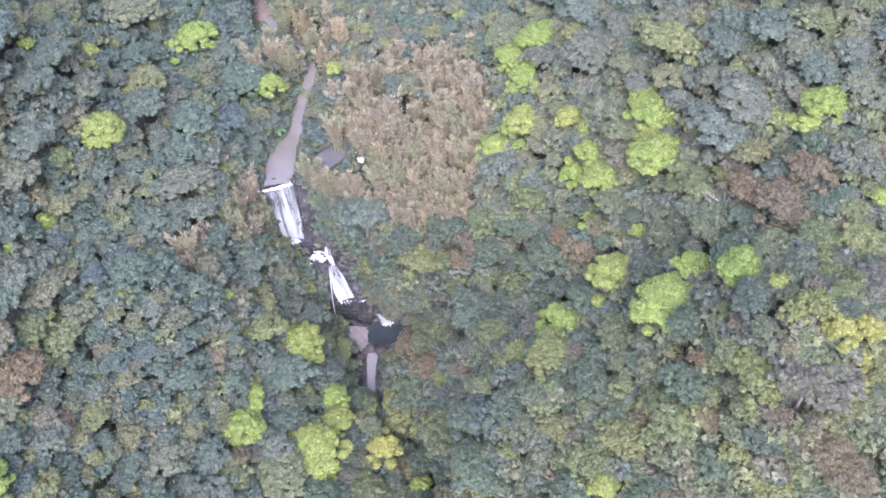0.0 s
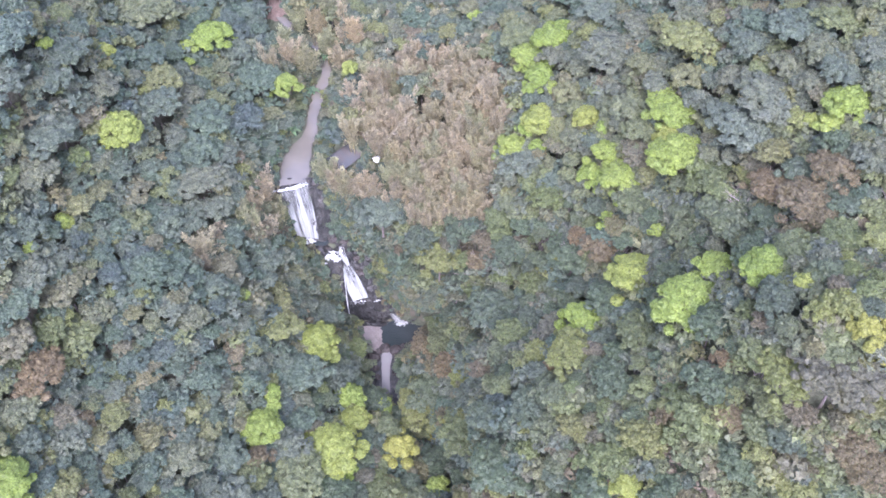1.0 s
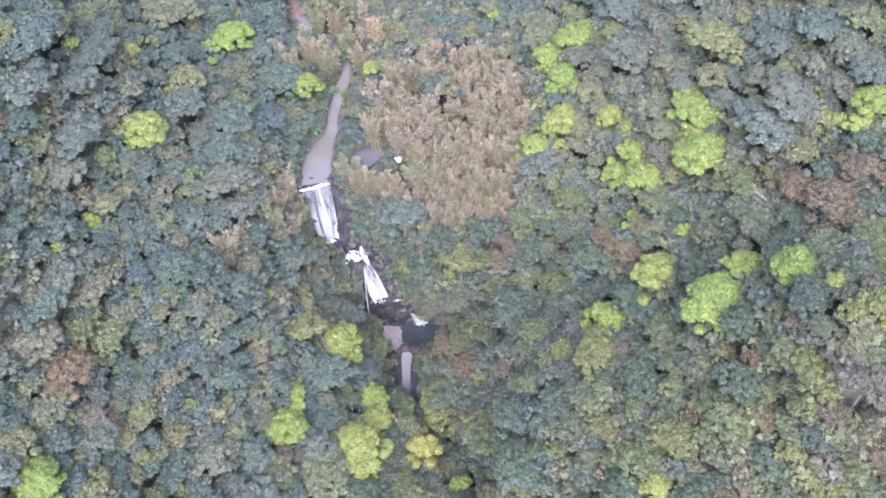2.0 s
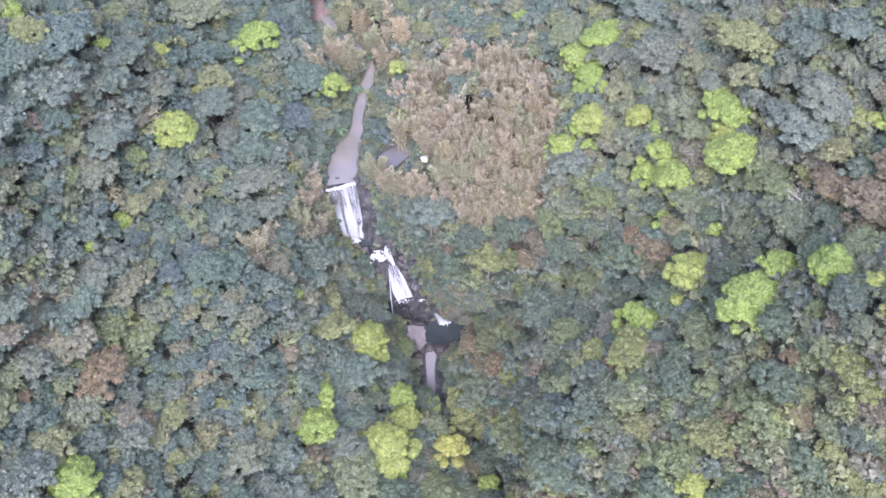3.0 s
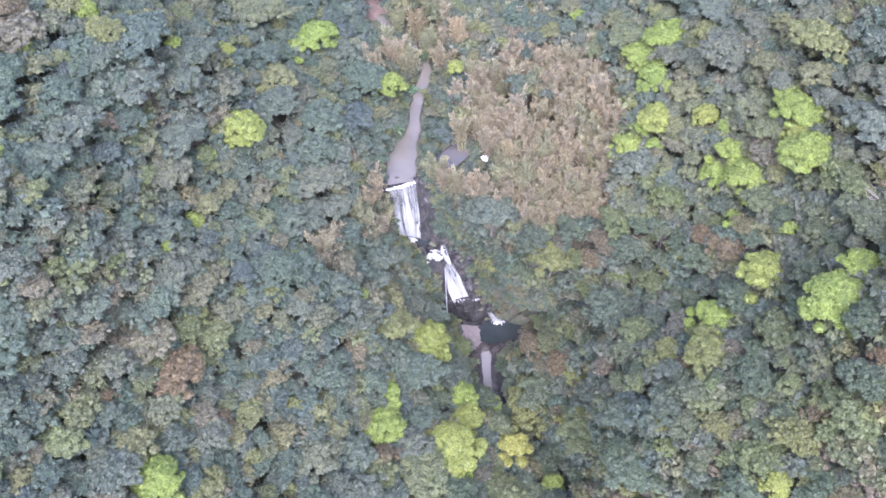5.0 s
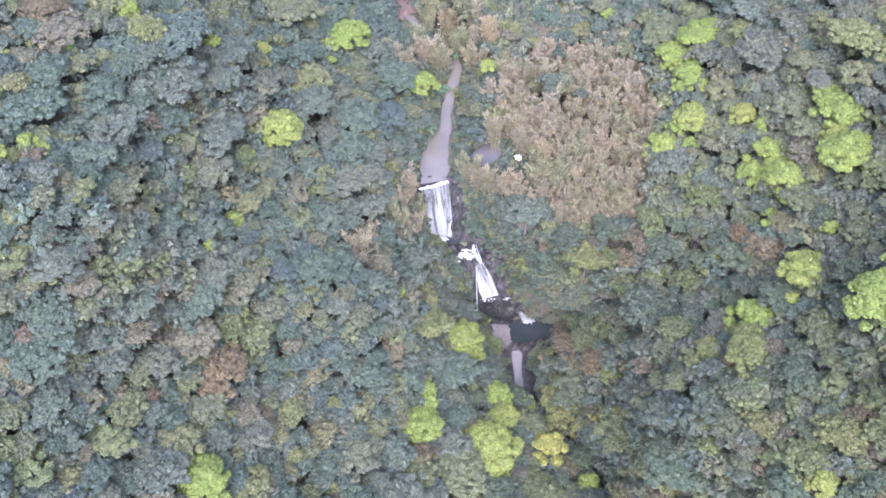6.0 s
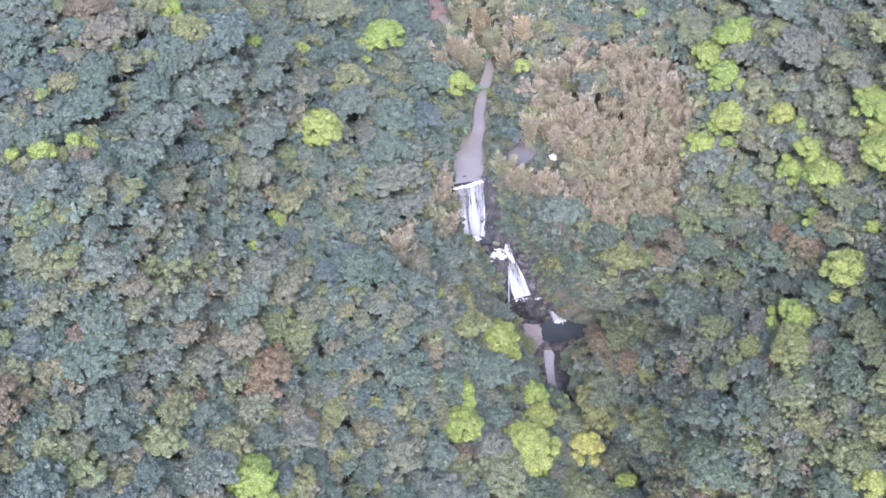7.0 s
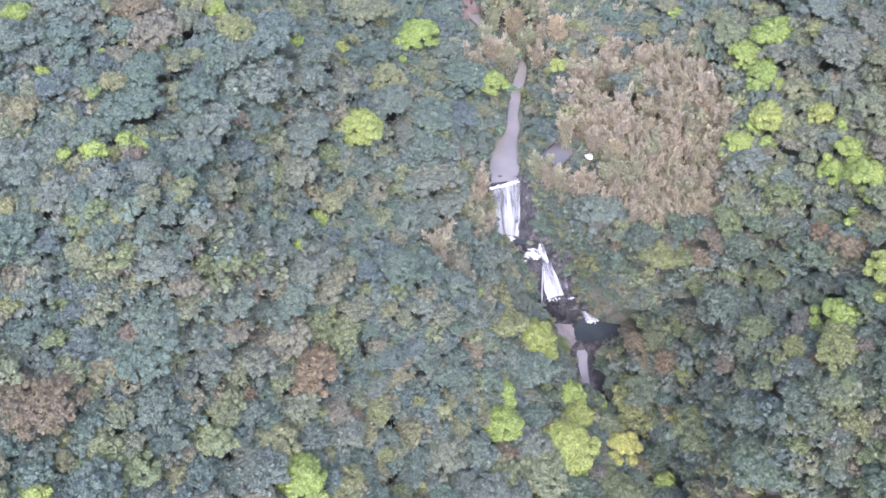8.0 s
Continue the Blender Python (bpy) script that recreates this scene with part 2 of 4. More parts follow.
def lay(x, q, z):
    """From the plan, whose rows q and heights z run up the slope, to the level world."""
    return x, 1.142 * q - 0.5226 * z, 1.3777 * z


def spot(x, q, over=7.0):
    """Where the plan's point x, q lies on the ground; over: the height in the plan of what is set by it, a crown or a roof."""
    g = ground(x, q)
    w = smooth01((np.abs(x - stream_x(q)) - stream_half(q) - 2) / 7.0)
    w = np.maximum(w, smooth01((np.abs(q - 70) - 52) / 12))
    return x, 1.142 * q - 0.5226 * (g + over * w), 1.3777 * g


def spaced(near, step, far):
    """Grid lines: even between two places, then ever wider out to far."""
    core = np.arange(near[0], near[1] + step, step)
    out = step * np.cumsum(1.18 ** np.arange(1, 60))
    out = out[out < far]
    return np.concatenate([(near[0] - out)[::-1], core, core[-1] + out])


GX, GY = np.meshgrid(spaced((-140, 96), 1.3, 2400), spaced((-12, 136), 1.3, 2400))
bumps = 0.25 * np.sin(GX * 1.3 + 2 * np.sin(GY * 0.7)) * np.sin(GY * 1.1 + 1.7 * np.sin(GX * 0.5))
LX, LY, LZ = spot(GX, GY)
tagged(sheet("ground", LX, LY, LZ + bumps, SOIL), "steep valley floor of dark soil and undergrowth", "ground", kind="structure")

# ---------------------------------------------------------------- rock bed and water
YS = np.concatenate([np.arange(26, 46, 0.6), np.arange(46, 71, 0.28)])
US = np.linspace(-1, 1, 61)
RU, RY = np.meshgrid(US, YS)
RX = stream_x(RY) + RU * (stream_half(RY) + 3.2)


def crag(x, y, z=0.0, scale=0.45):
    """Jagged relief of the rock, about -1 to 1."""
    x, y = np.broadcast_arrays(np.asarray(x, float), np.asarray(y, float))
    out = np.array([noise.fractal((a * scale, b * scale, 3.1), 0.7, 2.1, 5) for a, b in zip(x.ravel(), y.ravel())])
    return out.reshape(x.shape)


def rock_top(x, y):
    u = (x - stream_x(y)) / (stream_half(y) + 3.2)
    return ground(x, y) + 0.75 - 1.1 * np.clip(np.abs(u), 0, 1) ** 6


RC = crag(RX, RY)
ledge = np.round(RC * 2.5) / 2.5
steep = smooth01((RY - 46) / 2)
RZ = rock_top(RX, RY) + steep * (0.45 * ledge + 0.35 * RC) + (1 - steep) * 0.12 * RC
strata = np.round(RZ / 0.55) * 0.55 + 0.15 * RC
inslab = smooth01((RY - 46.5) / 0.6) * smooth01((51.5 - RY) / 0.6)
RZ = RZ + inslab * 0.8 * (strata - RZ)
RYd = RY - steep * 0.35 * RC
tagged(sheet("rock_bed", *lay(RX, RYd, RZ), ROCK, smooth=False), "stepped dark wet rock bed of the stream", "rock", kind="structure")


def pool(name, ys, left, right, z, material, label, slant=0.0):
    """A level or gently falling sheet of water between its two banks."""
    y = np.linspace(ys[0], ys[-1], 60)
    l, r, zz = np.interp(y, ys, left), np.interp(y, ys, right), np.interp(y, ys, z)
    wob = np.minimum(1, (r - l) / 6) ** 2 * (0.25 * np.sin(y * 1.7) + 0.18 * np.sin(y * 3.9 + 1))
    t = np.linspace(0, 1, 14)[None, :]
    X = (l + wob)[:, None] * (1 - t) + (r - wob)[:, None] * t
    Y = y[:, None] + slant * t * np.clip(1 - (y - ys[0]) / 4, 0, 1)[:, None]
    Z = np.repeat(zz[:, None], 14, 1)
    return tagged(sheet(name, *lay(X, Y, Z), material), label, "water", kind="structure")


pool("river_water", [68.9, 71.6, 74.8, 79.9, 81.8, 83.1, 84.7, 87, 89.5, 93, 98, 102.6, 105, 112], [-38.7, -38.9, -39.2, -37.1, -35.6, -35.0, -34.5, -34.4, -34.2, -33.6, -31.8, -32.8, -36.4, -43.4],
     [-32.9, -32.6, -32.8, -32.7, -32.2, -31.9, -32.0, -32.2, -31.6, -30.9, -29.4, -30.5, -34, -41], [24.75, 24.8, 24.8, 24.85, 24.95, 25.15, 25.5, 25.9, 26.2, 26.9, 28.0, 29.2, 30.1, 32.3], SILT, "still grey silty river water above the falls", slant=1.1)
pool("pool_water", [40.4, 42, 44, 46, 47.4, 49.4], [-16.8, -17.6, -18.0, -18.4, -16.2, -12.0], [-9.5, -7.4, -6.4, -5.8, -6.2, -8.2], [-2.25] * 6, POOL, "dark rippled plunge pool below the falls")
pool("basin_water", [60.9, 61.6, 62.6, 63.2], [-32.6, -33.2, -33.0, -32.2], [-30.4, -29.8, -29.9, -30.8], [12.15] * 4, POOL, "small blue-grey rock basin under the upper fall")
pool("stream_water", [28, 32.3, 36.5, 38.9, 40.4], [-17.6, -17.4, -17.7, -17.9, -17.4], [-15.2, -15.6, -15.7, -15.3, -15.8], [-2.9, -2.75, -2.6, -2.5, -2.4], SKY_PALE, "shallow stream water among boulders, its colour paled for reflected sky")


def fall(name, path_left, path_right, bands, strands, seed, label, width=(0.015, 0.06), lift=0.85):
    """Falling water: torn veils over the rock, in bands across the fall, and many fine white strands in them."""
    rng = np.random.default_rng(seed)
    thing = tagged(new(name), label, "waterfall")
    L, R = np.array(path_left, float), np.array(path_right, float)

    def along(P, t):
        s = np.linspace(0, 1, len(P))
        return np.stack([np.interp(t, s, P[:, c]) for c in range(2)], -1)

    def place(u, t):
        p = along(L, t) * (1 - u)[:, None] + along(R, t) * u[:, None]
        return p[:, 0], p[:, 1], rock_top(p[:, 0], p[:, 1]) + lift

    span = float(np.linalg.norm(R.mean(0) - L.mean(0)))
    drop = float(np.linalg.norm(L[-1] - L[0])) * 1.6
    for b0, b1 in bands:
        n = 41
        u = np.linspace(b0, b1, n)
        rows, flow = [], []
        for a in np.linspace(0, 1, 48):
            sway = 0.015 * np.sin(a * 7 + b0 * 20)
            rows.append(place(np.clip(u + sway, 0, 1), np.full(n, a)))
            flow.append(np.stack([u * span * 1.15 + seed + 0.06 * np.sin(u * 11 + a * 5), np.full(n, a * drop * 0.05 + seed * 3.0), np.full(n, a)], -1))
        X, Y, Z = (np.stack(c) for c in zip(*rows))
        ripple = 0.03 * np.sin(u * span * 3 + 1.5 * np.sin(u * span))[None, :]
        edge = 0.25 * np.clip(np.abs(2 * (u - b0) / (b1 - b0) - 1), 0, 1)[None, :] ** 4
        veil = sheet("water_veil", *lay(X, Y, Z - 0.1 + ripple - edge), VEIL, parent=thing)
        veil.data.attributes.new("flow", "FLOAT_VECTOR", "POINT").data.foreach_set("vector", np.stack(flow).astype(np.float32).ravel())
    for i in range(strands):
        b0, b1 = bands[int(rng.integers(len(bands)))] if i % 3 else bands[0]
        u0 = float(np.clip(rng.normal((b0 + b1) / 2, (b1 - b0) * 0.27), b0, b1))
        a0, a1 = (0, 1) if rng.random() < 0.3 else sorted((rng.uniform(0, 0.5), rng.uniform(0.4, 1.0)))
        if a1 - a0 < 0.12:
            a1 = min(1.0, a0 + 0.2)
        tt = np.linspace(a0, a1, 14)
        u = np.clip(u0 + 0.012 * np.sin(tt * 9 + rng.uniform(0, 6)) + rng.normal(0, 0.03) * tt, 0.01, 0.99)
        x, y, z = place(u, tt)
        q = (tt - a0) / (a1 - a0)
        taper = np.sin(np.pi * np.clip(0.06 + 0.9 * q, 0, 1)) ** 0.7
        w = rng.uniform(*width) * taper * (0.8 + 0.6 * tt)
        c = np.linspace(-1, 1, 5)
        SX = x[:, None] + w[:, None] * c[None, :]
        SZ = z[:, None] + 0.14 * taper[:, None] * (1 - c[None, :] ** 2) - 0.1
        sheet("strand", *lay(SX, np.repeat(y[:, None], 5, 1) - 0.06 * (1 - c[None, :] ** 2), SZ), FOAM, parent=thing)
    return thing


def froth(name, centre, spread, count, seed, label, lift=0.25, size=0.35, slant=0.0):
    """Broken white water: many small flattened lumps."""
    rng = np.random.default_rng(seed)
    pieces = []
    for _ in range(count):
        d = np.clip(rng.normal(0, 0.42, 2), -1, 1)
        x, y = centre[0] + d[0] * spread[0], centre[1] + d[1] * spread[1] + slant * d[0] * spread[0]
        r = size * rng.uniform(0.4, 1.2)
        a = np.arange(8) * np.pi / 4
        x, y, z = lay(x, y, max(float(rock_top(x, y)) + lift, centre[2]))
        ring = np.stack([x + r * np.cos(a) * rng.uniform(0.7, 1.3), y + r * np.sin(a) * rng.uniform(0.7, 1.3), np.full(8, z)], -1)
        top = ring * 0.45 + np.array([x, y, z]) * 0.55 + [0, 0, r * 0.45]
        i = np.arange(8)
        j = (i + 1) % 8
        cap = [[8, 9, 10, 11], [8, 11, 12, 13], [8, 13, 14, 15]]
        pieces.append((np.concatenate([ring, top]), np.concatenate([np.stack([i, j, j + 8, i + 8], -1), cap])))
    v, f = joined(pieces)
    ob = mesh_object(name, v, f, FOAM, smooth=True)
    return tagged(ob, label, "white water", kind="stuff")


fall("upper_waterfall", [(-38.9, 68.5), (-38.3, 67.0), (-37.7, 65.4), (-36.7, 62.5)], [(-32.9, 69.6), (-32.4, 67.5), (-31.8, 64.5), (-31.9, 62.2)],
     [(0.0, 1.0)], 4, 3, "broad white waterfall sliding over dark rock in many strands")
fall("lower_waterfall", [(-26.3, 57.0), (-26.1, 54.6), (-25.6, 52.4), (-24.6, 50.8)], [(-24.5, 57.0), (-22.9, 55.1), (-21.6, 53.1), (-20.9, 51.5)], [(0.0, 1.0)], 3, 5, "smooth white lower waterfall widening towards its foot", (0.015, 0.05), 1.15)
fall("thin_waterfall", [(-26.5, 56.6), (-26.3, 53.5), (-26.1, 50.5), (-25.7, 46.6)], [(-26.2, 56.6), (-26.0, 53.5), (-25.8, 50.5), (-25.4, 46.6)], [(0.1, 0.9)], 12, 7, "thin white thread of water beside the lower fall", (0.03, 0.09), 0.9)
fall("cascade", [(-28.9, 61.0), (-30.4, 59.7), (-29.0, 58.2), (-26.5, 57.0)], [(-26.2, 60.8), (-25.7, 59.3), (-25.1, 58.2), (-24.8, 57.0)], [(0.60, 1.0)], 5, 9, "broken white cascade between the two falls", (0.02, 0.07), 0.85)
fall("side_spill", [(-16.2, 48.9), (-15.7, 48.4), (-15.1, 47.9), (-14.4, 47.3)], [(-15.0, 49.0), (-14.2, 48.5), (-13.3, 48.0), (-12.2, 47.3)], [(0.0, 1.0)], 12, 13, "short white spill into the dark pool", (0.03, 0.10), 0.7)
froth("foot_foam", (-34.0, 62.0, 11.8), (2.6, 0.6), 60, 21, "white foam at the foot of the upper fall", size=0.28)
froth("lip_foam", (-36.2, 68.85, 24.0), (4.0, 0.32), 130, 22, "white foam along the lip of the fall", lift=0.75, size=0.26, slant=0.21)
froth("splash_foam", (-13.4, 47.3, -2.2), (1.5, 0.7), 46, 23, "white splash where water enters the pool", size=0.26)
froth("ledge_foam", (-23.4, 50.9, 1.5), (1.9, 0.45), 40, 24, "white foam at the foot of the lower fall", size=0.26)
froth("shelf_foam", (-19.2, 51.1, 1.5), (1.1, 0.25), 22, 25, "white foam on a rock shelf beside the lower fall", size=0.2)
froth("cascade_foam", (-28.5, 58.7, 9.4), (1.9, 1.3), 110, 26, "white foam broken among the cascade rocks", lift=0.85, size=0.27)


def boulder_mesh(seed):
    bm = bmesh.new()
    bmesh.ops.create_icosphere(bm, subdivisions=3, radius=1.0)
    off = Vector((seed * 7.3, seed * 3.1, seed * 1.7))
    for v in bm.verts:
        n = v.co.normalized()
        v.co *= 1 + 0.28 * noise.fractal(n * 1.3 + off, 0.8, 2.0, 4)
        v.co.z *= 0.72
        if v.co.z < -0.4:
            v.co.z = -0.4
    me = bpy.data.meshes.new("boulder")
    bm.to_mesh(me)
    bm.free()
    me.materials.append(BOULDER)
    return me


BOULDERS = [boulder_mesh(i) for i in range(5)]
rng = np.random.default_rng(11)
# boulders: x, y, radius
ROCKS = [(-18.8, 40.4, 1.1), (-17.0, 41.0, 1.5), (-14.6, 40.6, 1.6), (-13.0, 39.4, 1.4), (-13.8, 37.4, 1.2), (-19.6, 38.8, 1.3), (-19.2, 36.6, 0.9), (-12.6, 41.4, 1.1), (-18.7, 34.4, 0.8), (-16.8, 34.4, 0.35),
         (-14.4, 35.4, 0.9), (-10.6, 42.0, 1.3), (-9.0, 43.4, 0.7), (-11.2, 39.6, 1.2), (-10.4, 37.4, 1.0),
         (-28.6, 62.3, 1.2), (-26.0, 62.2, 1.3), (-24.4, 61.0, 0.9), (-30.0, 60.6, 0.7), (-35.6, 60.4, 1.5), (-33.6, 59.6, 1.2), (-37.2, 60.8, 1.1), (-27.4, 59.6, 0.5), (-32.4, 70.4, 0.7), (-31.4, 69.8, 0.8), (-33.6, 69.9, 0.35), (-39.4, 69.0, 0.8), (-35.0, 69.4, 0.3), (-31.8, 58.4, 1.0), (-23.2, 58.8, 1.0), (-22.4, 56.0, 1.1)]
for i, (x, y, r) in enumerate(ROCKS):
    ob = new("boulder", BOULDERS[i % 5])
    z = float(rock_top(x, y)) - 0.1
    ob.matrix_basis = Matrix.Translation(lay(x, y, z + 0.25 * r)) @ Euler((0, 0, rng.uniform(0, 6.3))).to_matrix().to_4x4() @ Matrix.Diagonal((r, r * rng.uniform(0.75, 1.1), r * rng.uniform(0.8, 1.1), 1))
    tagged(ob, "brown weathered boulder in the stream bed", "boulder", "boulders in the stream")
gx, gy = np.meshgrid(np.linspace(0, 1, 16), np.linspace(0, 1, 24))
yy = 40.2 + gy * 6.2
xl, xr = np.interp(yy, [40, 43.2, 46.4], [-19.6, -21.9, -24.4]), np.interp(yy, [40, 43.2, 46.4], [-18.0, -16.8, -17.0])
xx = xl + (xr - xl) * gx
tagged(sheet("gravel_bank", *lay(xx, yy, np.maximum(-2.05 + 0.9 * (1 - gx) ** 2 - 0.3 * gx + 0.05 * crag(xx, yy, 0, 1.5), -3)), GRAVEL), "pinkish gravel bank beside the plunge pool", "gravel", kind="structure")

# ---------------------------------------------------------------- trees


def trunk_arrays(rng, height, reach, limbs=5, girth=0.22):
    """A tapered trunk and its limbs."""
    lean = rng.normal(0, 0.25, 2)
    t = np.linspace(0, 1, 6)
    main = np.stack([lean[0] * t**2, lean[1] * t**2, -0.6 + t * (height * 0.8 + 0.6)], -1)
    pieces = [tube(main, girth * (1 - 0.75 * t), 6)]
    for i in range(limbs):
        a = 2 * math.pi * (i + rng.uniform(0, 0.8)) / limbs
        s = np.linspace(0, 1, 4)
        b = rng.uniform(0.45, 0.8)
        root = np.array([lean[0] * b * b, lean[1] * b * b, b * height * 0.8])
        r = reach * rng.uniform(0.5, 0.8)
        pieces.append(tube(root + np.stack([r * s * math.cos(a), r * s * math.sin(a), (0.5 * s + 0.5 * s**2) * height * 0.2], -1), girth * 0.45 * (1 - 0.8 * s), 4))
    return joined(pieces)


def crown_arrays(rng, radius, height, lobes, lobe_size, count, leaf, flat=0.62, ragged=1.0):
    """A crown of rounded, separate lobes over a dome, each covered with clumps of leaves."""
    k = np.arange(lobes) + 0.5
    ph = k * 2.399963 + rng.uniform(0, 6.3)
    rr = np.sqrt(k / lobes) * rng.uniform(0.82, 1.12, lobes)
    dome = np.sqrt(np.clip(1 - (rr * 0.92) ** 2, 0.02, 1))
    ls = radius * rng.uniform(*lobe_size, lobes)
    skew = 1 + ragged * (0.30 * np.sin(ph * 2 + rng.uniform(0, 6)) + 0.12 * np.sin(ph * 3 + rng.uniform(0, 6)))
    c = np.stack([radius * 0.8 * rr * skew * np.cos(ph), radius * 0.8 * rr * skew * np.sin(ph), height - radius * 0.95 * flat * (1 - dome) * 1.25 - ls * 0.85 + rng.normal(0, 0.05 * radius, lobes)], -1)
    gone = (rng.random(lobes) < 0.25 * ragged) & (rr > 0.45)
    weight = np.where(gone, 0, ls**2)
    pick = rng.choice(lobes, count, p=weight / weight.sum())
    d = rng.normal(0, 1, (count, 3))
    d[:, 2] = np.abs(d[:, 2]) - 0.35
    d /= np.linalg.norm(d, axis=1)[:, None]
    deep = rng.random(count) < 0.2
    reach = np.where(deep, rng.uniform(0.58, 0.7, count), 0.80 + 0.3 * rng.beta(2, 2.2, count))[:, None]
    p = c[pick] + d * ls[pick][:, None] * np.array([1, 1, 0.85]) * reach
    inside = np.zeros(count, bool)
    for j in np.flatnonzero(~gone):
        inside |= ((((p - c[j]) / [1, 1, 0.85]) ** 2).sum(1) < np.where(deep, 0.5, 0.76) ** 2 * ls[j] ** 2)
    d[:, 2] += 0.25
    keep = ~inside
    return leaves(rng, p[keep], d[keep], leaf * np.where(deep[keep], 1.7, 1.0))


def tree_kind(name, label, category, group, leaf_mat, seed, radius, height, lobes, lobe_size, count, leaf, flat, ragged):
    """One tree with its trunk and crown: the first of its kind, to be copied."""
    rng = np.random.default_rng(seed)
    thing = tagged(new(name), label, category, group)
    mesh_object("trunk", *trunk_arrays(rng, height, radius), BARK, True, thing)
    mesh_object("crown", *crown_arrays(rng, radius, height, lobes, lobe_size, count, leaf, flat, ragged), leaf_mat, False, thing)
    return thing


def stand(x, y, size, rng):
    x, y, z = (float(c) for c in spot(x, y))
    return Matrix.Translation((x, y, z)) @ Euler((rng.normal(0, 0.05), rng.normal(0, 0.05), rng.uniform(0, 6.283))).to_matrix().to_4x4() @ Matrix.Diagonal((size[0], size[0], size[1], 1))


def plant_out(kinds, rows, rng, base_radius, height=9.0, rise=0.62):
    """Copies of the kinds of tree at x, y with a crown radius each; the first of each kind takes a place too."""
    free = list(kinds)
    for i, (x, y, r) in enumerate(rows):
        s = r / base_radius
        h = (height + rise * r) / (height + rise * base_radius)
        m = stand(x, y, (s, h), rng)
        if free:
            free.pop(0).matrix_basis = m
        else:
            o = copy_thing(kinds[i % len(kinds)], Matrix())
            o.matrix_basis = m


rng = np.random.default_rng(5)
# trees that stand out: x, y, crown radius
NORTH_BRIGHT = [
    (-66.4, 70.7, 4.6), (-55.6, 99.7, 5.5), (-59.6, 96.5, 2.6), (-58.6, 93.2, 1.7), (-70.7, 87.4, 1.8), (-38.1, 87.5, 3.5), (19.0, 93.5, 5.0), (14.1, 90.6, 4.2),
    (16.3, 85.6, 3.6), (21.6, 95.8, 3.0), (24.0, 94.9, 1.8), (18.6, 82.2, 1.9), (10.4, 71.7, 3.3), (15.9, 75.5, 4.0), (13.4, 74.3, 2.1), (15.8, 70.6, 1.6),
    (25.0, 74.0, 2.9), (28.0, 71.0, 1.4), (4.6, 106.2, 2.5), (-23.8, 93.0, 2.1),
]
SPUR_BRIGHT = [
    (37.0, 73.5, 2.5), (38.0, 70.0, 4.5), (37.4, 66.4, 2.9), (38.7, 61.6, 5.0), (27.5, 65.9, 3.6), (24.3, 62.6, 3.2), (29.5, 60.2, 4.3), (56.6, 61.9, 1.7),
    (59.3, 60.7, 2.4), (61.6, 62.7, 3.9), (30.1, 42.0, 5.0), (40.2, 39.5, 3.6), (36.4, 34.5, 5.4), (44.6, 36.6, 4.0), (47.5, 33.2, 1.8), (22.0, 35.9, 3.9),
    (7.8, 44.5, 1.6), (26.8, 53.8, 2.2), (35.3, 49.5, 1.6), (36.4, 12.4, 1.7), (25.3, 8.1, 2.9), (66.8, 47.5, 2.2),
]
SOUTH_BRIGHT = [
    (-30.4, 37.5, 5.2), (-37.5, 27.0, 2.2), (-37.5, 24.2, 2.6), (-38.8, 19.4, 4.1), (-23.4, 26.9, 3.3), (-21.7, 22.1, 3.7), (-25.9, 16.3, 6.3), (-22.6, 13.3, 3.0),
    (-16.1, 23.1, 2.5), (-4.7, 9.7, 2.7), (-72.4, 52.1, 1.5), (-42.6, 45.0, 1.7), (-74.7, 45.2, 1.2),
]
WEST_BRIGHT = [
    (-105.6, 51.6, 2.0), (-102.4, 53.0, 2.3), (-99.0, 55.6, 1.7), (-96.4, 55.1, 1.5), (-104.4, 61.9, 1.9), (-72.7, 8.8, 4.5), (-71.3, 52.2, 1.5), (-116.8, 75.1, 2.8), (-89.7, 83.0, 2.7),
    (-95.8, 73.4, 1.3), (-111.6, 64.0, 1.3), (-103.5, 68.7, 1.5), (-104.0, 5.6, 2.5), (-76.6, 81.3, 1.6), (-71.2, 64.3, 1.7),
]
YELLOWING = [
    (53.9, 26.1, 3.2), (58.1, 26.7, 2.9), (56.6, 22.7, 2.1), (58.2, 20.3, 1.8), (-12.0, 15.4, 4.9), (-5.3, 17.8, 1.8), (-1.4, 22.1, 1.9), (19.1, 49.6, 1.3),
]
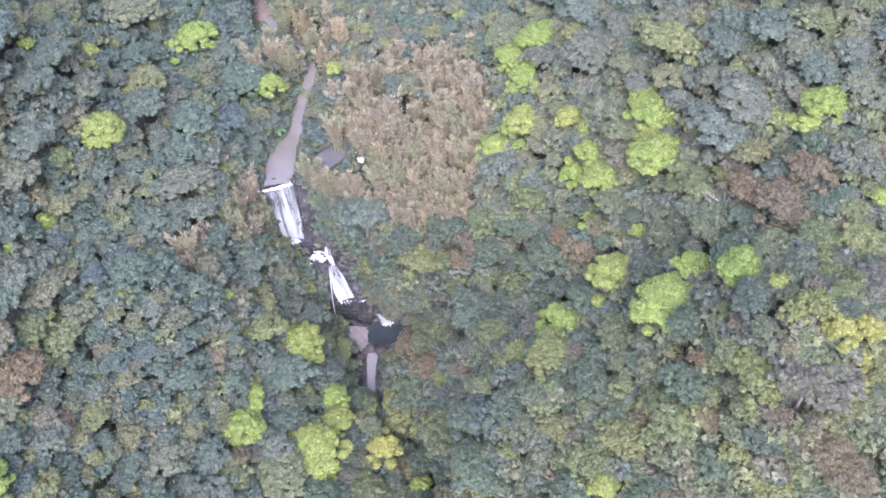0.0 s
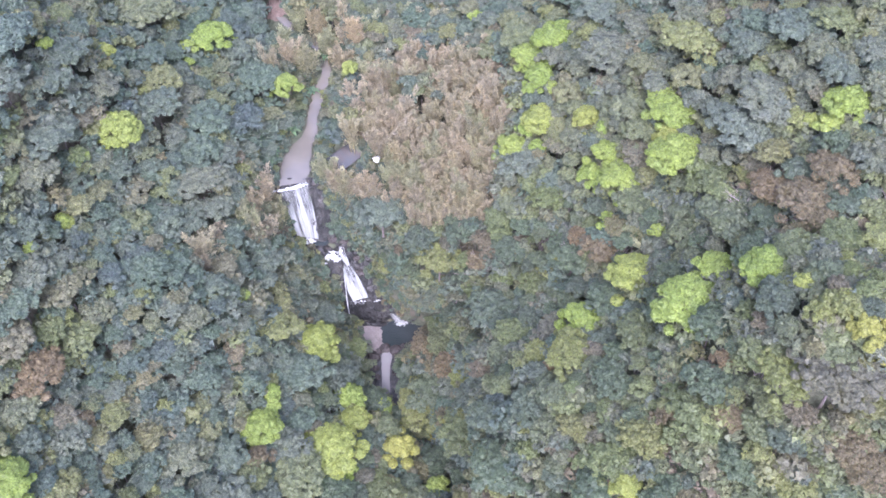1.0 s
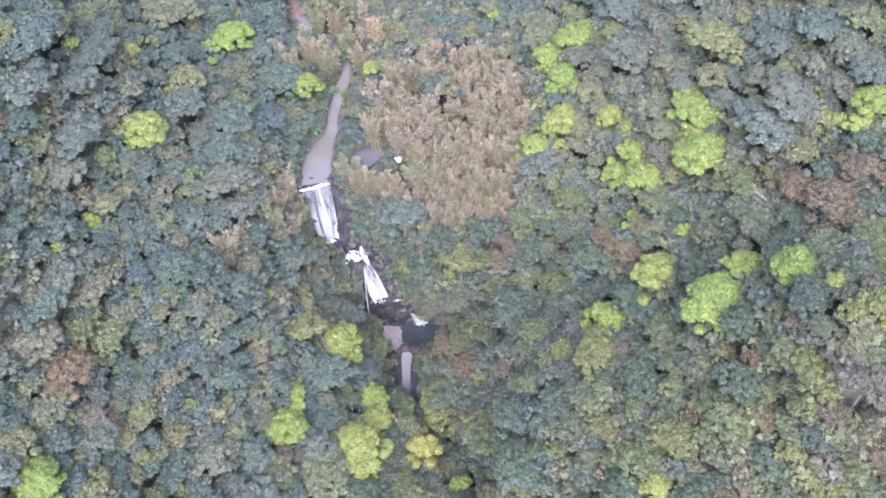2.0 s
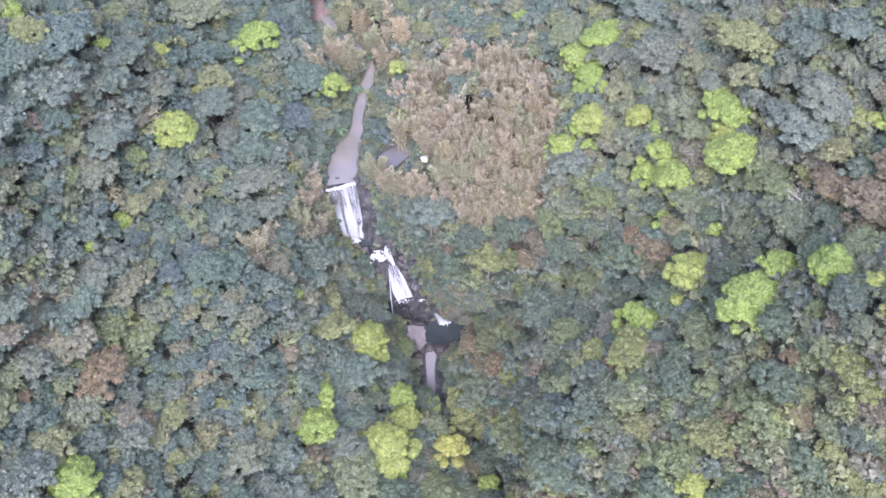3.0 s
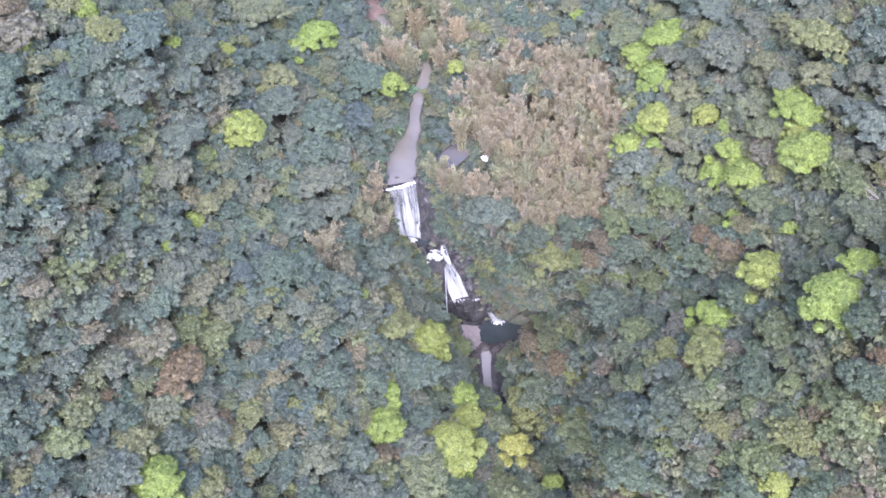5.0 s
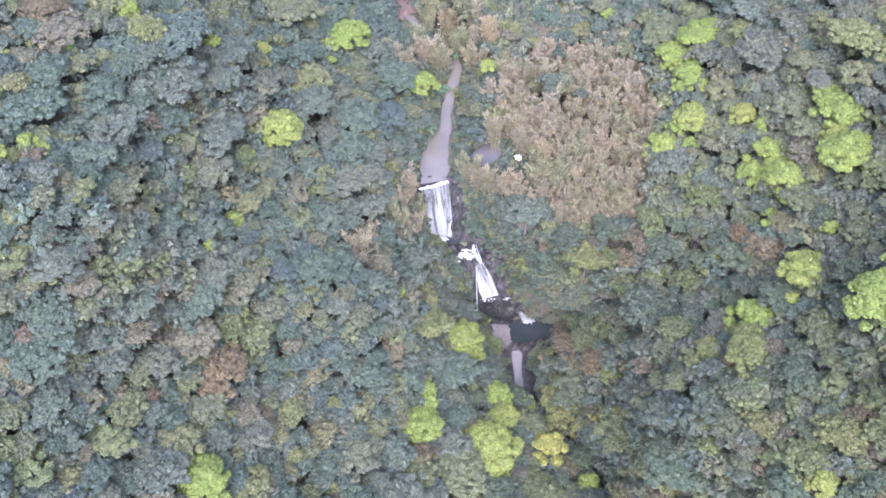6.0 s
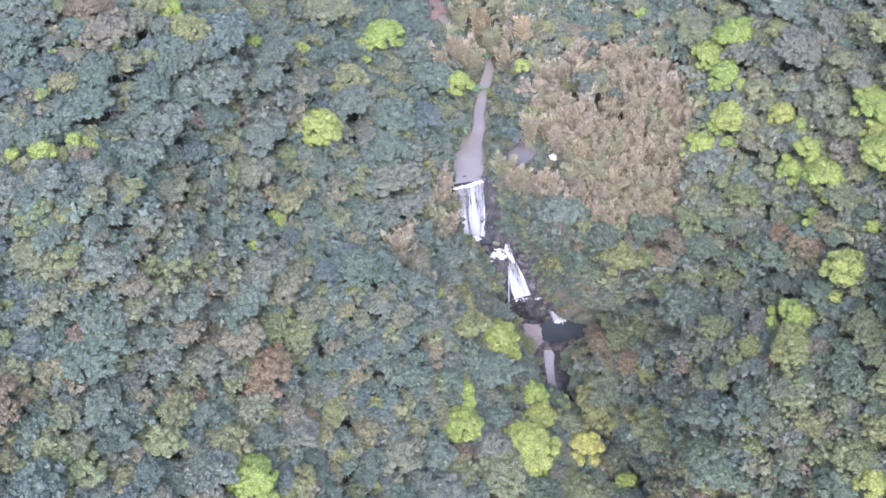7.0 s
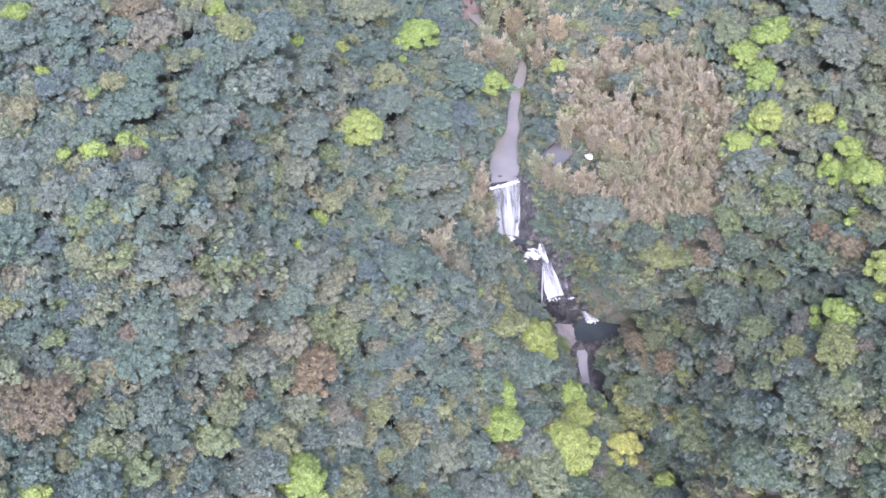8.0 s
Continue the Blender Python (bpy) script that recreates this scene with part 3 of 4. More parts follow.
OLIVE = [
    (-71.3, 64.3, 2.5), (26.5, 78.5, 1.9), (28.8, 22.5, 2.5), (19.0, 23.7, 1.8), (39.1, 19.9, 1.7), (42.1, 22.9, 2.2), (32.7, 21.0, 1.9), (45.7, 33.2, 1.5),
    (22.1, 32.0, 1.2), (-99.6, 41.9, 2.8), (-84.0, 37.8, 3.4), (-95.9, 36.7, 3.2), (-88.7, 46.4, 3.4), (-92.8, 8.6, 3.8), (-106.3, 25.6, 2.4), (-43.2, 44.3, 1.6),
    (-79.9, 40.2, 2.5), (-99.9, 8.7, 2.3), (-84.3, 51.3, 1.8),
    (-80.1, 63.3, 1.8), (-79.4, 56.4, 3.1), (-101.7, 41.2, 2.1), (-86.0, 38.2, 1.9), (-96.6, 9.6, 2.9), (-65.1, 27.2, 1.4), (-61.3, 26.6, 1.7), (-63.4, 40.9, 1.4),
    (-58.4, 40.4, 2.3), (-104.5, 31.6, 2.0), (-56.0, 48.9, 1.9), (-84.9, 13.3, 3.9), (36.6, 14.6, 2.5), (23.4, 19.2, 2.4), (31.9, 14.7, 2.4), (43.5, 52.4, 3.4),
    (51.0, 72.5, 2.8), (16.9, 19.7, 2.5), (9.7, 28.9, 2.3), (47.8, 79.2, 1.7), (13.6, 64.0, 2.8), (48.3, 12.1, 1.3),
]
DRY = [
    (-71.6, 25.4, 6.3), (53.6, 48.6, 5.8), (58.4, 52.5, 4.3), (25.7, 48.6, 4.5), (-1.7, 33.8, 3.9), (53.2, 12.0, 3.9), (4.1, 50.3, 3.4), (38.5, 17.0, 2.8),
    (-7.7, 36.8, 3.2), (-38.6, 14.3, 3.6), (50.2, 51.8, 4.2),
    (-104.8, 16.5, 5.4), (-108.5, 18.5, 4.0), (-65.5, 18.5, 2.4), (-101.0, 79.3, 5.2), (-80.6, 21.3, 2.0), (56.8, 9.3, 4.6), (55.4, 45.5, 4.2), (15.6, 61.4, 2.5),
    (15.3, 28.1, 1.8), (38.1, 25.0, 1.9), (31.1, 18.0, 2.3), (22.0, 52.5, 2.8),
]
BAMBOO_EDGE = [
    (-21.7, 95.3), (-10.8, 102.5), (2.0, 101.5), (9.7, 91.0), (12.2, 81.5), (8.9, 72.6), (7.7, 66.1), (6.1, 58.5),
    (-5.1, 59.5), (-11.1, 60.9), (-15.8, 64.7), (-21.8, 67.1), (-29.5, 69.3), (-28.8, 71.2), (-21.6, 70.4), (-22.9, 78.2),
]
BAMBOO_SINGLES = [
    (-41.4, 66.8, 2.7), (-43.4, 63.3, 2.7), (-40.4, 63.0, 2.5), (-42.5, 60.0, 2.7), (-39.7, 65.3, 2.5), (-44.2, 60.8, 2.5), (-40.4, 60.3, 2.5), (-41.9, 65.2, 2.5),
    (-48.8, 55.5, 2.4), (-49.2, 52.8, 2.4), (-51.3, 52.3, 2.2), (-50.0, 54.3, 2.7), (-48.1, 52.6, 2.7), (-50.4, 51.1, 2.2), (-38.5, 98.9, 3.5), (-34.4, 96.5, 3.0),
    (-41.6, 96.6, 2.8), (-23.3, 101.9, 3.3), (-26.8, 97.3, 2.7), (-24.6, 103.6, 2.8), (-32.6, 105.2, 3.1), (-37.6, 106.6, 3.1), (-21.1, 105.7, 3.1), (-18.3, 99.7, 2.7),
    (-11.3, 113.5, 3.5), (-5.9, 111.7, 3.2), (-1.9, 112.4, 3.2), (-16.5, 111.6, 3.2), (-26.2, 108.3, 3.1), (-30.7, 101.2, 2.8), (-39.9, 101.6, 3.1),
]
BANANAS = [
    (-36.1, 96.8, 1.2), (-31.6, 101.8, 1.2), (-43.5, 79.0, 1.2), (-40.8, 76.5, 1.2), (-37.8, 81.9, 1.2), (-40.1, 84.7, 1.2), (-41.7, 74.1, 1.2), (-33.8, 92.7, 1.2),
    (-53.5, 16.8, 1.2), (-51.7, 16.0, 1.2), (-54.4, 19.6, 1.2), (-25.5, 112.9, 1.2),
]
BARE_TREES = [
    (51.0, 52.0, 1.2), (47.2, 50.8, 1.2), (66.3, 47.2, 1.2), (28.6, 47.8, 1.2), (22.9, 50.8, 1.2), (2.4, 49.6, 1.2), (5.8, 51.9, 1.2), (54.7, 46.0, 1.2),
]
# open ground: x, y, radius
CLEARINGS = [(-24.4, 74.4, 3.6), (-25.2, 71.6, 1.8), (-21.8, 73.8, 2.6), (-17.5, 74.0, 2.0), (-17.5, 71.8, 1.7), (-20.5, 79.0, 1.2), (-20.5, 76.8, 1.5), (-15.0, 82.4, 1.0), (-15.0, 80.0, 1.3), (-28.5, 105.4, 2.2), (-28.4, 102.6, 2.2), (-42.9, 110.4, 2.4), (-42.9, 107.8, 2.4), (-58.2, 19.3, 1.5), (-9.2, 84.3, 1.3), (-27.8, 49.0, 2.0), (-28.0, 52.0, 1.6), (-27.2, 46.6, 1.4), (-26.4, 44.4, 1.6), (-35.6, 59.6, 2.2), (-33.2, 57.6, 1.8)]


def kinds_of(n, name, label, category, group, mat, seed, base, lobes, lobe_size, count, leaf, height=9.0, rise=0.62, flat=0.85, ragged=0.7):
    return [tree_kind(name, label, category, group, mat, seed + i, base, height + rise * base, lobes + (i % 3) * 3, lobe_size, count, leaf, flat, ragged) for i in range(n)]


lime_big = kinds_of(4, "lime_tree", "tree in bright lime-green spring leaf among duller trees", "tree", "bright lime-green trees", LIME, 100, 4.5, 56, (0.12, 0.23), 13000, 0.27, flat=0.8, ragged=0.4)
lime_small = kinds_of(4, "lime_tree", "small tree with fresh yellow-green leaves", "tree", "bright lime-green trees", LIME, 120, 2.0, 15, (0.22, 0.38), 3400, 0.25)
bright = NORTH_BRIGHT + SPUR_BRIGHT + SOUTH_BRIGHT + WEST_BRIGHT
plant_out(lime_big, [r for r in bright if r[2] >= 2.7], rng, 3.85)
plant_out(lime_small, [r for r in bright if r[2] < 2.7], rng, 1.9)
plant_out(kinds_of(2, "yellow_tree", "tree with yellowing green leaves on the slope", "tree", "yellowing trees", YELLOW_LEAF, 140, 3.0, 26, (0.14, 0.26), 4600, 0.28), YELLOWING, rng, 3.0)
plant_out(kinds_of(3, "olive_tree_crown", "tree with dull olive-green leaves", "tree", "olive-green trees", DULL_LEAF, 150, 2.5, 20, (0.14, 0.27), 3400, 0.28), OLIVE, rng, 2.5)
plant_out(kinds_of(3, "dry_tree", "half-bare tree with dry grey-brown leaves", "tree", "dry brown trees", BROWN_LEAF, 160, 4.2, 46, (0.11, 0.22), 5600, 0.25, flat=0.6, ragged=0.5), DRY, rng, 4.0)


def bare_kind(seed):
    """A leafless tree: trunk, limbs and a fan of thin pale branches."""
    rng = np.random.default_rng(seed)
    thing = tagged(new("bare_tree"), "leafless tree with pale grey spreading branches", "tree", "bare trees")
    v, f = trunk_arrays(rng, 8.5, 2.4, 5)
    mesh_object("trunk", v, f, PALE_BARK, True, thing)
    for i in range(9):
        a, b = rng.uniform(0, 6.3), rng.uniform(0.45, 0.8)
        root = np.array([0, 0, b * 6.8])
        pieces = []
        s = np.linspace(0, 1, 6)
        ln = rng.uniform(2.2, 3.6)
        main = root + np.stack([ln * s * math.cos(a) + 0.25 * np.sin(s * 5 + i), ln * s * math.sin(a) + 0.25 * np.cos(s * 4 + i), (2.6 - 2 * b) * s + 1.2 * s**2], -1)
        pieces.append(tube(main, 0.085 * (1 - 0.75 * s), 5))
        for _ in range(7):
            k = rng.uniform(0.25, 0.95)
            p0 = np.array([np.interp(k, s, main[:, c]) for c in range(3)])
            d = np.array([math.cos(a + rng.normal(0, 0.8)), math.sin(a + rng.normal(0, 0.8)), rng.uniform(0.1, 0.9)])
            t = np.linspace(0, 1, 4)[:, None]
            pieces.append(tube(p0 + t * d * rng.uniform(0.8, 1.7) + [0, 0, 0.2] * t**2, 0.04 * (1 - 0.7 * t[:, 0]), 4))
        mesh_object("branch", *joined(pieces), PALE_BARK, True, thing)
    return thing


PALE_BARK = surface("pale_dry_bark", [(0.3, (0.26, 0.23, 0.19)), (0.7, (0.38, 0.34, 0.28))], 2.0)
kinds = [bare_kind(700), bare_kind(701)]
for i, (x, y, r) in enumerate(BARE_TREES):
    m = stand(x, y, (1.1, rng.uniform(1.25, 1.5)), rng)
    if i < 2:
        kinds[i].matrix_basis = m
    else:
        copy_thing(kinds[i % 2], Matrix()).matrix_basis = m


def blades(rng, places, ways, length, width):
    """Long narrow blades, each running along its way."""
    n = len(places)
    w = ways + rng.normal(0, 0.25, (n, 3))
    w /= np.linalg.norm(w, axis=1)[:, None]
    side = np.cross(w, rng.normal(0, 1, (n, 3)))
    side /= np.linalg.norm(side, axis=1)[:, None] + 1e-9
    ln = length * rng.uniform(0.6, 1.3, (n, 1))
    v = np.stack([places - side * width, places + side * width, places + w * ln], 1)
    return v.reshape(-1, 3), np.arange(3 * n).reshape(-1, 3)


def bamboo_kind(seed):
    """A clump of arching bamboo: culms, and drooping plumes of narrow leaves on them."""
    rng = np.random.default_rng(seed)
    thing = tagged(new("bamboo_clump"), "clump of dry straw-coloured bamboo with feathery tops", "bamboo", "bamboo clumps on the terrace")
    culms, places, ups = [], [], []
    for i in range(13):
        a, r, h = rng.uniform(0, 6.3), rng.uniform(0.3, 2.0), rng.uniform(6.8, 10.8)
        s = np.linspace(0, 1, 7)
        b = rng.normal(0, 0.55, 2)
        p = np.stack([b[0] + r * s**2.2 * math.cos(a), b[1] + r * s**2.2 * math.sin(a), -0.4 + h * (s - 0.12 * s**3)], -1)
        culms.append(tube(p, 0.05 * (1 - 0.85 * s), 3))
        n = 170
        q = 0.30 + 0.72 * rng.beta(1.7, 1.15, n)
        g = rng.normal(0, 1, (n, 3))
        c = np.stack([np.interp(q, s, p[:, k]) for k in range(3)], -1) + g * (0.16 + 0.42 * (1.02 - q))[:, None] * [1, 1, 0.8]
        places.append(c)
        tip = np.stack([np.interp(np.minimum(q + 0.15, 1), s, p[:, k]) - np.interp(q - 0.1, s, p[:, k]) for k in range(3)], -1)
        ups.append(tip / np.linalg.norm(tip, axis=1)[:, None] + 0.35 * g * [1, 1, 0.5])
    tagged(mesh_object("culm", *joined(culms), CULM, True, thing), kind="stuff")
    mesh_object("plume", *blades(rng, np.concatenate(places), np.concatenate(ups), 0.58, 0.13), STRAW, False, thing)
    return thing


def in_ring(x, y, ring):
    inside, j = False, len(ring) - 1
    for i in range(len(ring)):
        (xi, yi), (xj, yj) = ring[i], ring[j]
        if (yi > y) != (yj > y) and x < (xj - xi) * (y - yi) / (yj - yi) + xi:
            inside = not inside
        j = i
    return inside


def open_place(x, y, pad=1.0):
    """True where nothing tall grows: the stream, the hut's yard and the bare earth."""
    if 24 < y < 108 and not (x > -13.5 and y > 48.4) and abs(x - float(stream_x(y))) < float(stream_half(y)) + pad:
        return True
    return any((x - a) ** 2 + (y - b) ** 2 < (r + pad * 0.5) ** 2 for a, b, r in CLEARINGS)


# broadleaf trees stand in these gaps of the grove: x, y, radius
BAMBOO_GAPS = [(-10.4, 87.9, 3.7), (-13.6, 89.0, 2.0), (-9.5, 97.0, 2.2), (0.5, 92.0, 2.0), (-19.8, 78.2, 1.9), (-25.5, 78.8, 2.4), (-28.6, 75.6, 2.0), (-21.8, 71.6, 2.2)]
kinds = [bamboo_kind(200 + i) for i in range(6)]
spots = [(x, y) for x, y, r in BAMBOO_SINGLES]
for _ in range(6000):
    x, y = rng.uniform(-32, 14), rng.uniform(57, 104)
    if in_ring(x, y, BAMBOO_EDGE) and not open_place(x, y, 1.2) and all((x - a) ** 2 + (y - b) ** 2 > r * r for a, b, r in BAMBOO_GAPS) and all((x - a) ** 2 + (y - b) ** 2 > 2.15**2 for a, b in spots):
        spots.append((x, y))
free = list(kinds)
for i, (x, y) in enumerate(spots):
    s = rng.uniform(0.85, 1.2) * (1.2 if i < len(BAMBOO_SINGLES) else 1.0)
    m = stand(x, y, (s, s * rng.uniform(0.85, 1.1)), rng)
    if free:
        free.pop(0).matrix_basis = m
    else:
        copy_thing(kinds[int(rng.integers(6))], Matrix()).matrix_basis = m


def banana_kind(seed):
    """A banana plant: a short stem and long drooping leaves, each with its own midrib fold."""
    rng = np.random.default_rng(seed)
    thing = tagged(new("banana_plant"), "banana plant with long drooping green leaves", "banana plant", "banana plants on the bank")
    s = np.linspace(0, 1, 4)
    mesh_object("stem", *tube(np.stack([0 * s, 0 * s, -0.3 + 2.3 * s], -1), 0.16 * (1 - 0.4 * s), 7), CULM, True, thing)
    for i in range(8):
        a = i * 2.4 + rng.uniform(-0.3, 0.3)
        t = np.linspace(0, 1, 8)
        ln, up = rng.uniform(1.5, 2.3), rng.uniform(0.7, 1.5)
        r = ln * t
        z = 2.0 + up * t * 1.6 - up * 1.5 * t**2.2
        w = 0.34 * np.sin(np.pi * np.clip(t * 0.92 + 0.08, 0, 1)) ** 0.6
        mid = np.stack([r * math.cos(a), r * math.sin(a), z], -1)
        side = np.array([-math.sin(a), math.cos(a), 0])
        X = np.stack([mid - side * w[:, None] - [0, 0, 0.08], mid, mid + side * w[:, None] - [0, 0, 0.08]], 1)
        sheet("leaf", X[..., 0], X[..., 1], X[..., 2], BANANA_LEAF, False, thing)
    return thing


kinds = [banana_kind(300), banana_kind(301)]
for i, (x, y, r) in enumerate(BANANAS):
    m = stand(x, y, (rng.uniform(0.9, 1.3),) * 2, rng)
    if i < 2:
        kinds[i].matrix_basis = m
    else:
        copy_thing(kinds[i % 2], Matrix()).matrix_basis = m

# ---------------------------------------------------------------- the forest between
KEEP = [(x, y, 0.62 * r) for x, y, r in bright + YELLOWING + OLIVE + DRY] + [(x, y, 1.5) for x, y in spots]
KX, KY, KR = (np.array(c) for c in zip(*KEEP))
FT, fn = np.zeros((12000, 3)), 0
for tries in range(50000):
    x, y = rng.uniform(-140, 92), rng.uniform(-14, 134)
    r = float(np.clip(rng.gamma(6, 0.56), 1.9, 5.2)) if tries < 14000 else rng.uniform(1.1, 2.1)
    near = FT[:fn]
    if np.any((near[:, 0] - x) ** 2 + (near[:, 1] - y) ** 2 < (0.58 * (near[:, 2] + r)) ** 2):
        continue
    if np.any((KX - x) ** 2 + (KY - y) ** 2 < (KR + 0.45 * r) ** 2) or open_place(x, y, 0.85 * r + (1.0 if y > 66 else 0.4)):
        continue
    FT[fn] = x, y, r
    fn += 1
FX, FY, FR = FT[:fn].T


WOOD_EDGE = [(-128, 84), (-90, 101), (-50, 121), (2, 123), (42, 106), (80, 87), (75, 39), (71, -3), (-115, -4), (-122, 37)]


def tint_of(x, y, r):
    """Which green a tree has: whole stands lean to one kind, single trees differ."""
    t = 0.30 + 0.30 * noise.noise((x * 0.035, y * 0.035, 2.0)) + rng.normal(0, 0.14)
    t += 0.24 * float(smooth01(x / 25)) + 0.08 * float(smooth01((45 - y) / 25) * smooth01(x / 20))
    if rng.random() < 0.30:
        t = rng.uniform(0.60, 1.0)
    return float(np.clip(t, 0.0, 1.0))


def mound(seed, radius=3.0):
    """A forest tree: crowns from smooth and close to loose and clumped."""
    rr = np.random.default_rng(seed)
    h = 11.5
    lobes, sizes, count, leaf, flat = [(44, (0.14, 0.24), 1900, 0.41, 0.46), (60, (0.11, 0.20), 2000, 0.40, 0.40), (50, (0.11, 0.25), 1900, 0.41, 0.5), (34, (0.16, 0.28), 1900, 0.42, 0.46), (72, (0.09, 0.17), 2100, 0.39, 0.36)][seed % 5]
    if radius > 3.5:
        lobes, count = int(lobes * 1.5), int(count * 2.1)
        sizes, leaf = (sizes[0] * 0.8, sizes[1] * 0.85), leaf * 0.92
    return crown_arrays(rr, radius, h, lobes, sizes, count, leaf, flat, 0.7), trunk_arrays(rr, h, radius, 4)


FOREST_KINDS = [mound(400 + i) for i in range(6)] + [mound(420 + i, 4.2) for i in range(6)]
THINGS = [i for i in range(fn) if -30 < FX[i] < 62 and 4 < FY[i] < 60][:300]
things = set(THINGS)
single = []
for k in range(12):
    th = tagged(new("broadleaf_tree"), "evergreen broadleaf tree with a rounded lobed crown", "tree", "forest trees")
    mesh_object("trunk", *FOREST_KINDS[k][1], BARK, True, th)
    mesh_object("crown", *FOREST_KINDS[k][0], LEAF, False, th)
    single.append(th)
free = list(single)
mass_v, mass_f, mass_t, wood = [], [], [], []
count = 0
for i, (x, y, r) in enumerate(zip(FX, FY, FR)):
    big = r > 2.75
    s = r / (3.35 if big else 2.4)
    h = float(np.clip((6.2 + 0.5 * r) / 8.35 * rng.uniform(0.91, 1.09), 0.5, 1.25))
    if 26 < y < 108:
        low = 0.62 if x > -14 and 44 < y < 62 else 0.34
        h *= low + (1 - low) * float(smooth01((abs(x - float(stream_x(y))) - float(stream_half(y)) - 1) / 11))
    m = stand(x, y, (s, h), rng)
    k = int(rng.integers(6)) + (6 if big else 0)
    if i in things:
        if single[k] in free:
            free.remove(single[k])
            single[k].matrix_basis = m
        else:
            copy_thing(single[k], Matrix()).matrix_basis = m
        continue
    M = np.array(m)
    (v, f), (tv, tf) = FOREST_KINDS[k]
    inner = in_ring(x, y, WOOD_EDGE)
    share = float(np.clip(s * s, 0.25, 1.0)) if inner else 0.06
    f = f[: int(len(f) * share)]
    v = v[: 3 * len(f)].reshape(-1, 3, 3)
    mid = v.mean(1, keepdims=True)
    v = (mid + min(1 / math.sqrt(share), 2.1) * (v - mid)).reshape(-1, 3)
    mass_v.append(v @ M[:3, :3].T + M[:3, 3])
    mass_f.append(f + count)
    mass_t.append(np.full(len(f), tint_of(x, y, r)))
    count += len(v)
    if inner:
        wood.append((tv[:24] @ M[:3, :3].T + M[:3, 3], tf[:18]))
ob = mesh_object("forest_canopy", np.concatenate(mass_v), np.concatenate(mass_f), LEAF_MASS)
at = ob.data.attributes.new("tint", "FLOAT", "FACE")
at.data.foreach_set("value", np.concatenate(mass_t).astype(np.float32))
tagged(ob, "dense mixed evergreen forest covering the valley sides", "forest", kind="stuff")
tagged(mesh_object("forest_trunks", *joined(wood), BARK, True), "grey trunks and limbs of the dense forest", "trunks", kind="stuff")

# low growth that closes the gaps between the crowns
bush_v, bush_t = [], []
TX, TY, TR = np.array(FX), np.array(FY), np.array(FR)
BUSHES = [crown_arrays(np.random.default_rng(600 + i), 1.7, 3.2, 9, (0.28, 0.46), 260, 0.46, 1.0)[0] for i in range(5)]
SAPLINGS = [crown_arrays(np.random.default_rng(620 + i), 2.5, 9.6, 16, (0.20, 0.40), 280, 0.59, 0.9, 0.5)[0] for i in range(5)]
for bx in np.arange(-126, 80, 2.7):
    for by in np.arange(-4, 122, 2.5):
        x, y = bx + rng.uniform(-0.9, 0.9), by + rng.uniform(-0.9, 0.9)
        if not in_ring(x, y, WOOD_EDGE) or in_ring(x, y, BAMBOO_EDGE) or open_place(x, y, 1.6) or np.any((TX - x) ** 2 + (TY - y) ** 2 < (0.5 * TR) ** 2):
            continue
        low = 0.3 + 0.7 * float(smooth01((abs(x - float(stream_x(y))) - float(stream_half(y)) - 1) / 10)) if 26 < y < 108 else 1.0
        M = np.array(stand(x, y, (rng.uniform(0.9, 1.3), rng.uniform(0.86, 1.05) * low), rng))
        v = SAPLINGS[int(rng.integers(5))]
        bush_v.append(v @ M[:3, :3].T + M[:3, 3])
        bush_t.append(np.full(len(v) // 3, tint_of(x, y, 1)))
for n in range(2900):
    if n < 1500:
        x, y, size = rng.uniform(-46, -2), rng.uniform(40, 67), rng.uniform(0.6, 1.1)
    elif n < 1700:
        x, y, size = rng.uniform(-12, -3), rng.uniform(47.9, 54), rng.uniform(0.5, 0.9)
    elif n < 2000:
        x, y, size = rng.uniform(-3, 9), rng.uniform(2, 46), rng.uniform(0.8, 1.3)
    elif n < 2300:
        x, y, size = rng.uniform(-31, -14), rng.uniform(66, 79), rng.uniform(0.5, 0.85)
    else:
        y = rng.uniform(62, 104)
        x, size = float(stream_x(y)) + rng.choice((-1, 1)) * (float(stream_half(y)) + rng.uniform(0.5, 5)), rng.uniform(0.4, 0.75)
    if abs(x - float(stream_x(y))) < float(stream_half(y)) + (0.4 if n < 2300 else 0.2) and y > 28 and not (x > -12 and 47.8 < y < 60):
        continue
    if abs(x - float(stream_x(y))) > 15 and n < 1500 or in_ring(x, y, BAMBOO_EDGE) and n < 1500 or math.hypot(x + 24.6, y - 77.2) < 3.5 or math.hypot(x + 17.5, y - 76.6) < 1.7:
        continue
    M = np.array(stand(x, y, (size, size * rng.uniform(0.9, 1.2)), rng))
    v = BUSHES[int(rng.integers(5))]
    bush_v.append(v @ M[:3, :3].T + M[:3, 3])
    bush_t.append(np.full(len(v) // 3, tint_of(x, y, 1)))
bv = np.concatenate(bush_v)
ob = mesh_object("undergrowth", bv, np.arange(len(bv)).reshape(-1, 3), LEAF_MASS)
at = ob.data.attributes.new("tint", "FLOAT", "FACE")
at.data.foreach_set("value", np.concatenate(bush_t).astype(np.float32))
tagged(ob, "low green undergrowth between the trees", "undergrowth", kind="stuff")

# ---------------------------------------------------------------- hut and shelter on the terrace


